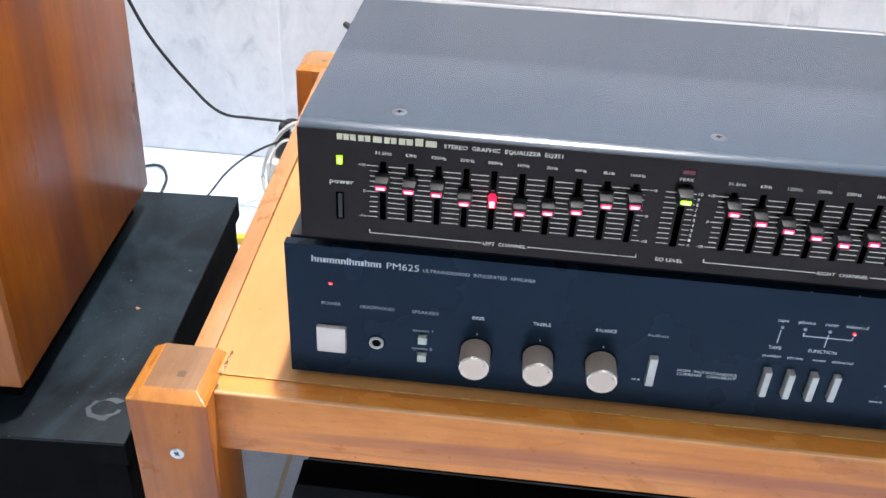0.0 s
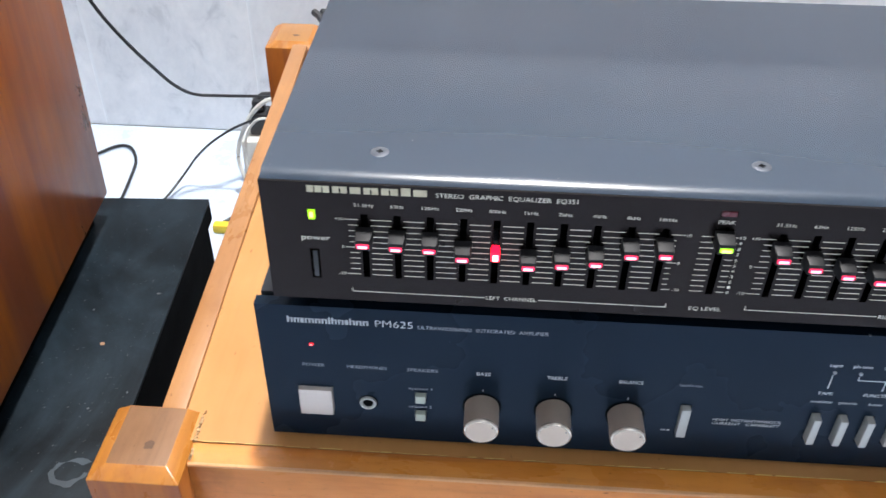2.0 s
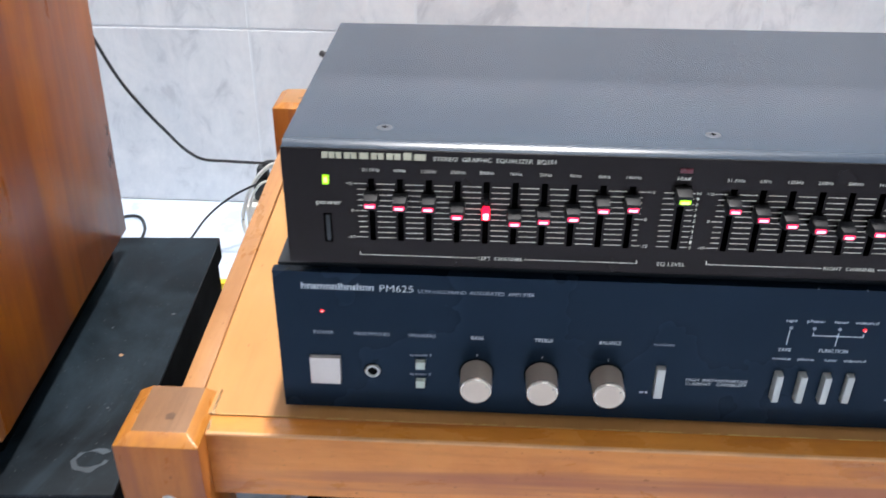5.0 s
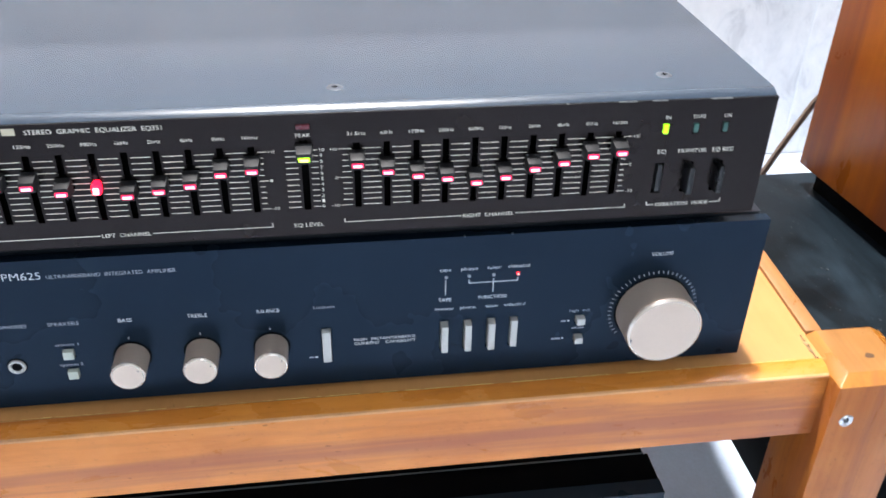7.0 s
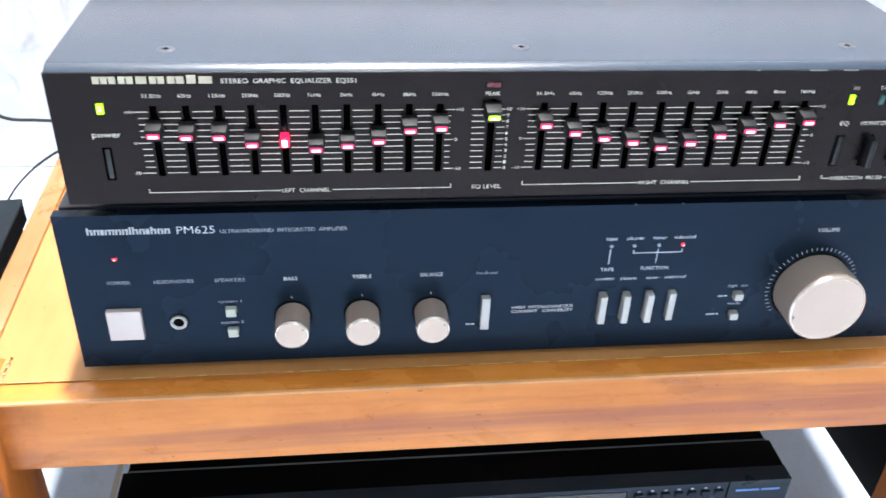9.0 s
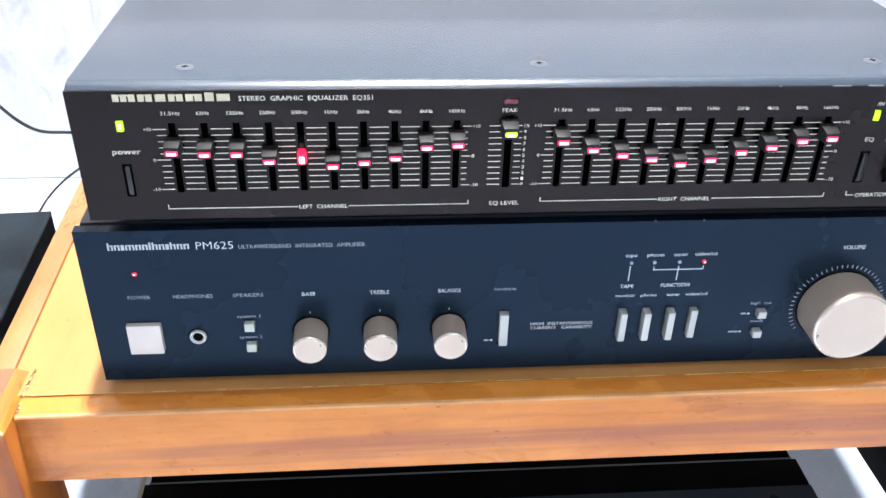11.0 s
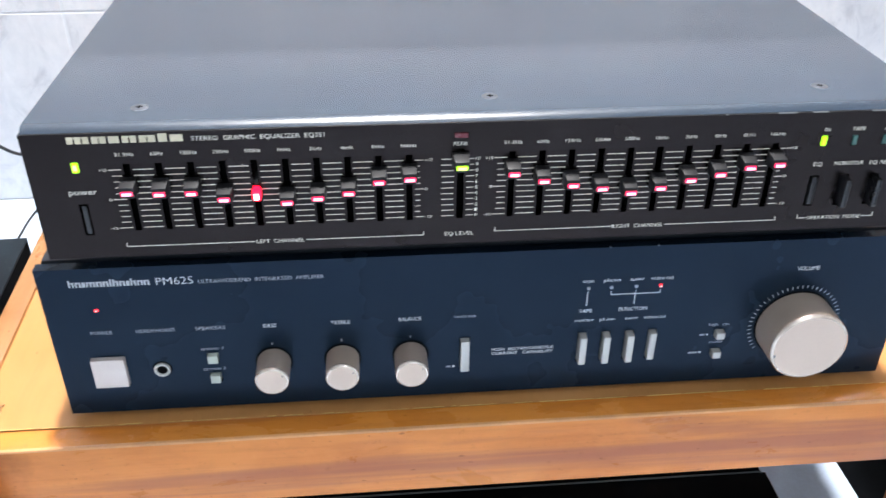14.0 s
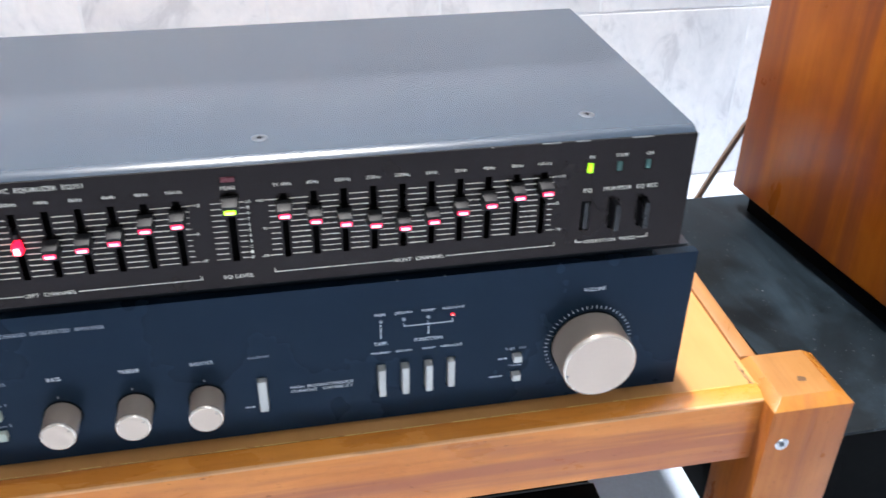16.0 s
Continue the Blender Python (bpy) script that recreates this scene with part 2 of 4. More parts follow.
M_CASE = simple("black_steel_case", (0.0020, 0.0025, 0.0032), 0.40, vary=0.15, spec=0.03)
M_AMPCASE = simple("dark_slate_painted_steel", (0.016, 0.022, 0.030), 0.38, vary=0.15, scale=60, spec=0.4)
M_SILVER = simple("champagne_aluminium", (0.57, 0.455, 0.370), 0.36, metal=0.12, vary=0.05, scale=80, rough_vary=0.04)
M_KNOBSIDE = simple("brushed_champagne_aluminium", (0.64, 0.52, 0.43), 0.33, metal=0.5, vary=0.05, scale=80, rough_vary=0.04)
M_RIM = simple("polished_aluminium_rim", (0.66, 0.58, 0.51), 0.24, metal=0.7, vary=0.03)
M_BUTTON = simple("silver_plastic_button", (0.46, 0.46, 0.44), 0.38, metal=0.25, vary=0.10, scale=120)
M_POWER = simple("pinkish_silver_button", (0.62, 0.55, 0.51), 0.36, metal=0.2, vary=0.06, scale=120)
M_PALEBTN = simple("pale_green_grey_button", (0.42, 0.46, 0.40), 0.4, vary=0.1, scale=150)
M_CAP = simple("dark_grey_slider_cap", (0.013, 0.013, 0.015), 0.5, vary=0.15, spec=0.25)
M_PRINT = simple("silver_white_print", (0.70, 0.71, 0.72), 0.5, vary=0.1, scale=200)
M_CREAM = simple("cream_print", (0.78, 0.74, 0.64), 0.5, vary=0.08, scale=200)
M_LINE = simple("dim_cream_line", (0.74, 0.67, 0.56), 0.5, vary=0.12, scale=200)
M_BADGE = simple("pale_gold_print", (0.56, 0.51, 0.37), 0.5, vary=0.12, scale=200)
M_DIM = simple("dim_grey_print", (0.36, 0.38, 0.42), 0.5, vary=0.1, scale=200)
M_TICK = simple("grey_tick_print", (0.50, 0.52, 0.55), 0.5, vary=0.1, scale=200)
M_STEEL = simple("bright_zinc_screw", (0.55, 0.55, 0.55), 0.3, metal=0.9, vary=0.15, scale=300)
M_DARKSTEEL = simple("dark_screw", (0.10, 0.11, 0.13), 0.35, metal=0.5, vary=0.2, scale=300)
M_REDLED = glow("red_led_window", (1.0, 0.020, 0.10), 1.5)
M_REDCORE = glow("red_led_core", (1.0, 0.32, 0.45), 3.8)
M_REDHOT = glow("bare_red_led", (1.0, 0.006, 0.030), 5.0)
M_HOTCORE = glow("bare_red_led_core", (1.0, 0.34, 0.40), 7.0)
M_REDDOT = glow("small_red_led", (1.0, 0.02, 0.035), 2.6)
M_DOTCORE = glow("small_red_led_core", (1.0, 0.45, 0.42), 3.0)
M_SWITCH = simple("glossy_black_switch", (0.0075, 0.0078, 0.0090), 0.26, vary=0.15, spec=0.5)
M_GREENLED = glow("yellow_green_led", (0.42, 1.0, 0.015), 1.6)
M_GREENCORE = glow("yellow_green_led_core", (0.80, 1.0, 0.22), 2.6)
M_DULLGREEN = simple("unlit_green_led", (0.03, 0.10, 0.085), 0.3, vary=0.1)
M_DULLRED = simple("unlit_red_led", (0.13, 0.02, 0.03), 0.3, vary=0.1)
M_FLUOR = glow("white_fluorescent_display", (0.80, 0.90, 1.0), 1.3)
M_SMOKE = simple("smoked_display_window", (0.030, 0.030, 0.036), 0.12, vary=0.1)
M_CDFACE = simple("charcoal_plastic_front", (0.014, 0.024, 0.037), 0.34, vary=0.08, scale=80, spec=0.17)
M_KEY = simple("dark_charcoal_key", (0.009, 0.014, 0.021), 0.4, vary=0.1, scale=80, spec=0.2)
M_CABLE = simple("black_cable_sheath", (0.018, 0.020, 0.024), 0.45, vary=0.2)
M_WHITECABLE = simple("white_cable_sheath", (0.72, 0.72, 0.68), 0.5, vary=0.1)
M_BROWNCABLE = simple("brown_clear_cable_sheath", (0.19, 0.14, 0.11), 0.35, vary=0.3, scale=120)
M_YELLOW = simple("yellow_plastic_plug", (0.75, 0.55, 0.03), 0.4)
M_LAMPGLASS = glow("lit_lamp_diffuser", (1.0, 0.98, 0.95), 6.0)
# Rail's top edge: worn varnish, with a highlight painted into the paleness.
M_PALEEDGE = simple("pale_worn_highlit_edge", (0.62, 0.31, 0.13), 0.4, vary=0.25, scale=120)
M_STAIN = simple("faint_grey_stain", (0.025, 0.035, 0.044), 0.6, vary=0.5, scale=160)
M_SCUFFGLINT = simple("pale_scuff_and_glint", (0.060, 0.068, 0.076), 0.6, vary=0.4, scale=160)
M_CHIP = simple("bare_wood_chip", (0.26, 0.14, 0.07), 0.7, vary=0.3, scale=200)
M_KNOT = simple("dark_wood_knot", (0.105, 0.056, 0.032), 0.4, vary=0.35, scale=150)
M_GLUE = simple("pale_dried_glue", (0.46, 0.29, 0.14), 0.7, vary=0.35, scale=200)
M_JOINTLINE = simple("golden_dust_glue_glint", (0.78, 0.50, 0.18), 0.6, vary=0.5, scale=160)
M_BLUEPRINT = simple("blue_print", (0.10, 0.22, 0.50), 0.5)


# ---- geometry helpers ----
def thing(name, place, label, category, group="", kind=""):
    ob = new(name)
    ob.empty_display_size = 0.02
    ob.location = place
    bpy.context.view_layer.update()
    return tagged(ob, label, category, group, kind)


def shade(me, angle=35):
    for p in me.polygons:
        p.use_smooth = True
    me.set_sharp_from_angle(angle=radians(angle))


def part(name, bm, material, parent=None, label="", smooth=35):
    me = bpy.data.meshes.new(name)
    bmesh.ops.recalc_face_normals(bm, faces=bm.faces)
    bm.to_mesh(me)
    bm.free()
    me.materials.append(material)
    if smooth:
        shade(me, smooth)
    ob = new(name, me)
    adopt(ob, parent)
    if label:
        ob["label"] = label
    return ob


def adopt(ob, parent):
    """Hang ob under parent without moving it."""
    if parent is None:
        return
    ob.parent = parent
    if parent.parent is None:
        ob.matrix_parent_inverse = parent.matrix_basis.inverted()


def box(x0, x1, y0, y1, z0, z1, bevel=0.0, seg=2):
    bm = bmesh.new()
    bmesh.ops.create_cube(bm, size=1.0)
    bmesh.ops.transform(bm, matrix=Matrix.Translation(((x0 + x1) / 2, (y0 + y1) / 2, (z0 + z1) / 2)) @ Matrix.Diagonal((x1 - x0, y1 - y0, z1 - z0, 1)), verts=bm.verts)
    if bevel:
        bmesh.ops.bevel(bm, geom=bm.edges[:], offset=bevel, segments=seg, profile=0.6, affect="EDGES")
    return bm


def taper(x, z, yb, yf, wb, hb, wf, hf, dz=0.0, bevel=0.0):
    """A block that stands out from a front: wb x hb at yb, wf x hf at yf, its nose moved by dz."""
    bm = bmesh.new()
    back = [bm.verts.new((x + sx * wb / 2, yb, z + sz * hb / 2)) for sx, sz in ((-1, -1), (1, -1), (1, 1), (-1, 1))]
    front = [bm.verts.new((x + sx * wf / 2, yf, z + dz + sz * hf / 2)) for sx, sz in ((-1, -1), (1, -1), (1, 1), (-1, 1))]
    bm.faces.new(front)
    bm.faces.new(back[::-1])
    for i in range(4):
        j = (i + 1) % 4
        bm.faces.new((back[i], back[j], front[j], front[i]))
    if bevel:
        bmesh.ops.bevel(bm, geom=bm.edges[:], offset=bevel, segments=2, profile=0.6, affect="EDGES")
    return bm


def lathe(profile, centre, axis="y", n=48):
    """Turn (radius, along) pairs about an axis; along runs towards -y for axis y, up for axis z."""
    bm = bmesh.new()
    rings = []
    for r, a in profile:
        ring = []
        for k in range(n):
            c, s = math.cos(2 * math.pi * k / n) * r, math.sin(2 * math.pi * k / n) * r
            p = (centre[0] + c, centre[1] - a, centre[2] + s) if axis == "y" else (centre[0] + c, centre[1] + s, centre[2] + a)
            ring.append(bm.verts.new(p))
        rings.append(ring)
    for a, b in zip(rings, rings[1:]):
        for k in range(n):
            bm.faces.new((a[k], a[(k + 1) % n], b[(k + 1) % n], b[k]))
    bm.faces.new(rings[0][::-1])
    bm.faces.new(rings[-1])
    return bm


def holed_plate(x0, x1, z0, z1, y0, y1, holes):
    """A plate from y0 (front) to y1 with rectangular openings (xa, xb, za, zb) right through it."""
    xs = sorted({x0, x1, *[h[0] for h in holes], *[h[1] for h in holes]})
    zs = sorted({z0, z1, *[h[2] for h in holes], *[h[3] for h in holes]})
    bm = bmesh.new()
    vs = {}

    def vert(i, j, k):
        if (i, j, k) not in vs:
            vs[i, j, k] = bm.verts.new((xs[i], (y0, y1)[k], zs[j]))
        return vs[i, j, k]

    def full(i, j):
        if not (0 <= i < len(xs) - 1 and 0 <= j < len(zs) - 1):
            return False
        cx, cz = (xs[i] + xs[i + 1]) / 2, (zs[j] + zs[j + 1]) / 2
        return not any(a < cx < b and c < cz < d for a, b, c, d in holes)

    for i in range(len(xs) - 1):
        for j in range(len(zs) - 1):
            if not full(i, j):
                continue
            for k in (0, 1):
                bm.faces.new([vert(i, j, k), vert(i + 1, j, k), vert(i + 1, j + 1, k), vert(i, j + 1, k)])
            for di, dj, a, b in ((-1, 0, (i, j), (i, j + 1)), (1, 0, (i + 1, j), (i + 1, j + 1)), (0, -1, (i, j), (i + 1, j)), (0, 1, (i, j + 1), (i + 1, j + 1))):
                if not full(i + di, j + dj):
                    bm.faces.new([vert(*a, 0), vert(*b, 0), vert(*b, 1), vert(*a, 1)])
    return bm


def prism(profile, x0, x1, bevel=0.0):
    """A (y, z) outline carried from x0 to x1."""
    bm = bmesh.new()
    a = [bm.verts.new((x0, y, z)) for y, z in profile]
    b = [bm.verts.new((x1, y, z)) for y, z in profile]
    n = len(profile)
    for i in range(n):
        bm.faces.new((a[i], a[(i + 1) % n], b[(i + 1) % n], b[i]))
    bm.faces.new(a[::-1])
    bm.faces.new(b)
    return bm


def tube(points, radius, n=8, steps=8, flat=1.0):
    """A round cable through points, smoothed."""
    pts = [Vector(p) for p in points]
    ext = [2 * pts[0] - pts[1], *pts, 2 * pts[-1] - pts[-2]]
    line = []
    for i in range(1, len(ext) - 2):
        p0, p1, p2, p3 = ext[i - 1 : i + 3]
        for k in range(steps):
            t = k / steps
            line.append(0.5 * (2 * p1 + (p2 - p0) * t + (2 * p0 - 5 * p1 + 4 * p2 - p3) * t * t + (3 * p1 - p0 - 3 * p2 + p3) * t ** 3))
    line.append(pts[-1])
    bm = bmesh.new()
    rings = []
    for i, p in enumerate(line):
        d = (line[min(i + 1, len(line) - 1)] - line[max(i - 1, 0)]).normalized()
        side = d.cross(Vector((0.05, 0.1, 1))).normalized()
        up = side.cross(d)
        rings.append([bm.verts.new(p + (side * math.cos(a) * flat + up * math.sin(a)) * radius) for a in (2 * math.pi * k / n for k in range(n))])
    for a, b in zip(rings, rings[1:]):
        for k in range(n):
            bm.faces.new((a[k], a[(k + 1) % n], b[(k + 1) % n], b[k]))
    bm.faces.new(rings[0][::-1])
    bm.faces.new(rings[-1])
    return bm


def lettering(body, parent, material, x0, x1, z, height, y, thin=0.0, name="lettering"):
    """Printed words from x0 to x1, centred on z, on a front at y."""
    cu = bpy.data.curves.new("words", "FONT")
    cu.body, cu.resolution_u, cu.size, cu.offset = body, 2, 1.0, thin
    ob = new("words", cu)
    bpy.context.view_layer.update()
    me = bpy.data.meshes.new_from_object(ob.evaluated_get(bpy.context.evaluated_depsgraph_get()))
    bpy.data.objects.remove(ob)
    bpy.data.curves.remove(cu)
    co = np.empty(len(me.vertices) * 3)
    me.vertices.foreach_get("co", co)
    co = co.reshape(-1, 3)
    lo, hi = co.min(0), co.max(0)
    tall = 0.70
    out = np.empty_like(co)
    out[:, 0] = x0 + (co[:, 0] - lo[0]) / (hi[0] - lo[0]) * (x1 - x0)
    out[:, 1] = y - 0.00012
    out[:, 2] = z + (co[:, 1] / tall - 0.5) * height
    me.vertices.foreach_set("co", out.ravel())
    me.materials.clear()
    me.materials.append(material)
    me.update()
    me.name = name
    o = new(name, me)
    adopt(o, parent)
    return o


def bar(parent, material, x0, x1, z0, z1, y, name="printed_line", depth=0.00012):
    return part(name, box(x0, x1, y - depth, y + 0.0002, z0, z1), material, parent, smooth=0)


def word_bars(parent, material, x0, x1, z, height, y, widths, name="printed_bar"):
    """Unlettered blocks in place of a word that is not spelled out."""
    total = sum(widths) + 0.35 * (len(widths) - 1)
    unit = (x1 - x0) / total
    x = x0
    for w in widths:
        part(name, box(x, x + w * unit, y - 0.00012, y + 0.0002, z - height / 2, z + height / 2), material, parent, smooth=0)
        x += (w + 0.35) * unit



def badge_stems(parent, material, x0, x1, z, height, y, blocks, slit):
    """A maker's badge as plain upright blocks: (width, stems, rise) for each, parted by thin slits."""
    unit = (x1 - x0) / (sum(b[0] for b in blocks) + 0.22 * (len(blocks) - 1))
    x = x0
    for wide, stems, rise in blocks:
        w = wide * unit
        each = (w - slit * (stems - 1)) / stems
        for k in range(stems):
            up = height * (0.5 + (rise if k == 0 else 0.0))
            a = x + k * (each + slit)
            part("maker_badge", box(a, a + each, y - 0.00012, y + 0.0002, z - height / 2, z + up), material, parent, smooth=0)
        if stems > 1:
            part("maker_badge", box(x, x + w, y - 0.00011, y + 0.0002, z + height * 0.26, z + height * 0.46), material, parent, smooth=0)
        x += w + 0.22 * unit


# ---- the room ----
WALL_Y = 0.70
X0, X1, Y0, CEIL = -2.2, 2.8, -3.0, 2.6


def slab(name, x0, x1, y0, y1, z0, z1, material, label, category):
    ob = part(name, box(x0, x1, y0, y1, z0, z1), material, None, smooth=0)
    return tagged(ob, label, category, "", "structure")


floor = slab("floor", X0 - 0.1, X1 + 0.1, Y0 - 0.1, WALL_Y + 0.1, -0.1, -0.0010, M_FLOORGROUT, "white polished tile floor with a soft sheen", "floor")
slab("ceiling", X0 - 0.1, X1 + 0.1, Y0 - 0.1, WALL_Y + 0.1, CEIL, CEIL + 0.1, M_PAINT, "plain white painted ceiling of the room", "ceiling")
wall_north = slab("wall_north", X0, X1, WALL_Y - 0.0030, WALL_Y + 0.12, 0, CEIL, M_GROUT, "pale grey marbled tile wall with white joints", "wall")
slab("wall_west", X0 - 0.1, X0, Y0, WALL_Y + 0.12, 0, CEIL, M_SIDEWALL, "unseen plain side wall, its paint toned to limit bounced light", "wall")
slab("wall_east", X1, X1 + 0.1, Y0, WALL_Y + 0.12, 0, CEIL, M_SIDEWALL, "unseen plain side wall, its paint toned to limit bounced light", "wall")
# Unseen wall; its opening is added to go with the fill light.
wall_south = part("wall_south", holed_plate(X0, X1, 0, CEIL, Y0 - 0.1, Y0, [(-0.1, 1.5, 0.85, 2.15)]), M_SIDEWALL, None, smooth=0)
tagged(wall_south, "unseen pale painted wall with an opening added for the fill light", "wall", "", "structure")

ceiling_light = thing("ceiling_light", (LAMP[0], LAMP[1], CEIL), "lit square white ceiling light fitting", "lamp")
part("housing", box(LAMP[0] - 0.20, LAMP[0] + 0.20, LAMP[1] - 0.20, LAMP[1] + 0.20, 2.53, CEIL, 0.006), M_PAINT, ceiling_light)
part("diffuser", box(LAMP[0] - 0.18, LAMP[0] + 0.18, LAMP[1] - 0.18, LAMP[1] + 0.18, 2.512, 2.53, 0.004), M_LAMPGLASS, ceiling_light, "glowing white diffuser")

# ---- the wooden rack ----
BOARD = 0.2405
rack = thing("wooden_rack", (0.225, 0.2, 0), "varnished reddish wooden equipment rack with chamfered corner posts", "rack")


def post(x, y, wx=0.0475, wy=0.0475, top=0.2435, screw=True, sx=0.0, sz=0.199, end=None):
    bm = bmesh.new()
    rings = []
    for z, inset in ((0.0, 0.0), (top - 0.0040, 0.0), (top, 0.0082)):
        back = min(inset, 0.0006)
        rings.append([bm.verts.new((x + a * (wx / 2 - inset), y + (wy / 2 - back if b > 0 else inset - wy / 2), z)) for a, b in ((-1, -1), (1, -1), (1, 1), (-1, 1))])
    for a, b in zip(rings, rings[1:]):
        for k in range(4):
            bm.faces.new((a[k], a[(k + 1) % 4], b[(k + 1) % 4], b[k]))
    bm.faces.new(rings[0][::-1])
    bm.faces.new(rings[-1])
    bmesh.ops.bevel(bm, geom=bm.edges[:], offset=0.0005, segments=2, profile=0.5, affect="EDGES")
    p = part("post", bm, M_POST, rack)
    p.data.materials.append(end or M_ENDGRAIN)
    p.data.materials.append(M_CHAMFER)
    for f in p.data.polygons:
        if f.normal.z > 0.97 and f.center.z > 0.1:
            f.material_index = 1
        elif f.normal.z > 0.25 and f.center.z > 0.1:
            f.material_index = 2
    bm = bmesh.new()
    ring = []
    for k in range(18):
        a = 2 * math.pi * k / 18
        r = 0.0030 * (1 + 0.60 * noise.noise((math.cos(a), math.sin(a), x * 40)))
        ring.append(bm.verts.new((x + 0.003 + math.cos(a) * r, y - 0.003 + math.sin(a) * r * 0.8, top + 0.0002)))
    bm.faces.new(ring)
    part("knot", bm, M_KNOT, p, "dark knot in the end grain", smooth=0)
    if screw:
        yf = y - wy / 2
        s = part("screw", lathe([(0.0044, -0.001), (0.0044, 0.0004), (0.0037, 0.0009), (0.0020, 0.0005)], (sx, yf, sz), "y", 20), M_STEEL, p, "bright cross-head screw")
        for dx, dz in ((0.0017, 0.0004), (0.0004, 0.0017)):
            bm = box(-dx, dx, yf - 0.00105, yf - 0.0004, -dz, dz)
            bmesh.ops.transform(bm, matrix=Matrix.Translation((sx, 0, sz)) @ Matrix.Rotation(0.6, 4, "Y"), verts=bm.verts)
            part("slot", bm, M_DARKSTEEL, s, smooth=0)
    return p


post(-0.0655, -0.0105, sx=-0.0635, sz=0.199)
post(0.5170, -0.0080, wx=0.0510, sx=0.5020, sz=0.214, end=M_TANTOP)
post(-0.0850, 0.4830, top=0.2410, screw=False, end=M_TANTOP)
post(0.5300, 0.4790, wx=0.0510, top=0.2410, screw=False, end=M_TANTOP)

front_rail = part("front_rail", prism([(-0.0200, 0.1925), (-0.0200, 0.2366), (-0.0195, 0.2376), (-0.0183, 0.2382), (-0.0068, 0.2396), (-0.0066, 0.1925)], -0.043, 0.493), M_RAIL, rack)
front_rail.data.materials.append(M_RAILTOP)
front_rail.data.materials.append(M_PALEEDGE)
for v in front_rail.data.vertices:
    v.co.z += 0.0014 * max(0.0, v.co.x) / 0.49
for f in front_rail.data.polygons:
    if f.normal.z > 0.97:
        f.material_index = 1
    elif f.normal.z > 0.10:
        f.material_index = 2
part("back_rail", box(-0.060, 0.507, 0.462, 0.480, 0.1925, 0.2400, 0.0015), M_RAIL, rack)


def strip(name, x0, y0, x1, y1, w, z0, z1, material):
    """A timber from (x0, y0) to (x1, y1), w wide."""
    bm = box(-w / 2, w / 2, 0, math.hypot(x1 - x0, y1 - y0), z0, z1, 0.002)
    bmesh.ops.transform(bm, matrix=Matrix.Translation((x0, y0, 0)) @ Matrix.Rotation(-math.atan2(x1 - x0, y1 - y0), 4, "Z"), verts=bm.verts)
    return part(name, bm, material, rack)


strip("side_rail", -0.0578, 0.0115, -0.0745, 0.4580, 0.0140, 0.1925, 0.2428, M_SIDE)
strip("side_rail", 0.4995, 0.0160, 0.5165, 0.4540, 0.011, 0.1925, 0.2428, M_SIDE)
bm = bmesh.new()
corners = [(-0.0510, -0.0064), (0.4935, -0.0064), (0.5105, 0.4620), (-0.0655, 0.4620)]
lo = [bm.verts.new((x, y, BOARD - 0.014)) for x, y in corners]
hi = [bm.verts.new((x, y, BOARD)) for x, y in corners]
bm.faces.new(hi)
bm.faces.new(lo[::-1])
for k in range(4):
    bm.faces.new((lo[k], lo[(k + 1) % 4], hi[(k + 1) % 4], hi[k]))
part("top_board", bm, M_BOARD, rack, "pale yellow pine board", smooth=0)
for gx, way in ((-0.0412, 1), (0.4902, -1)):
    # squeezed-out glue along the foot of the post
    for k in range(15):
        gy = -0.0170 + k * 0.0022
        gr = random.uniform(0.0007, 0.0017) * (0.6 if k in (0, 1, 13, 14) else 1.0)
        gz = 0.2382 if gy < -0.0066 else 0.2402
        blob = lathe([(gr, -0.0006), (gr * 0.8, 0.0007), (gr * 0.35, 0.0011)], (gx, gy, gz), "z", 8)
        for v in blob.verts:
            v.co.x += random.uniform(-0.0007, 0.0007) + way * random.uniform(-0.0004, 0.0010) * 0.5
            v.co.y += random.uniform(-0.0009, 0.0009)
        part("dried_glue", blob, M_GLUE, front_rail, "lump of pale dried glue")
# Joint line: glue and dust, its bright gold partly a painted highlight.
bm = bmesh.new()
x = -0.038
while x < 0.486:
    run, hw = random.uniform(0.002, 0.022), random.uniform(0.00012, 0.00042)
    yj = -0.0067 + random.uniform(-0.0002, 0.0002)
    corners = [bm.verts.new((px, py, 0.2408)) for px, py in ((x, yj - hw), (x + run, yj - hw * 0.5), (x + run * 0.9, yj + hw), (x + run * 0.1, yj + hw * 0.8))]
    bm.faces.new(corners)
    x += run + random.choice((0.0, 0.0, 0.0004, 0.003, 0.009))
part("joint_line", bm, M_JOINTLINE, front_rail, "broken pale line of glue, dust and painted highlight in the joint", smooth=0)

# ---- the black stands and the loudspeakers ----
BOX_TOP = 0.182


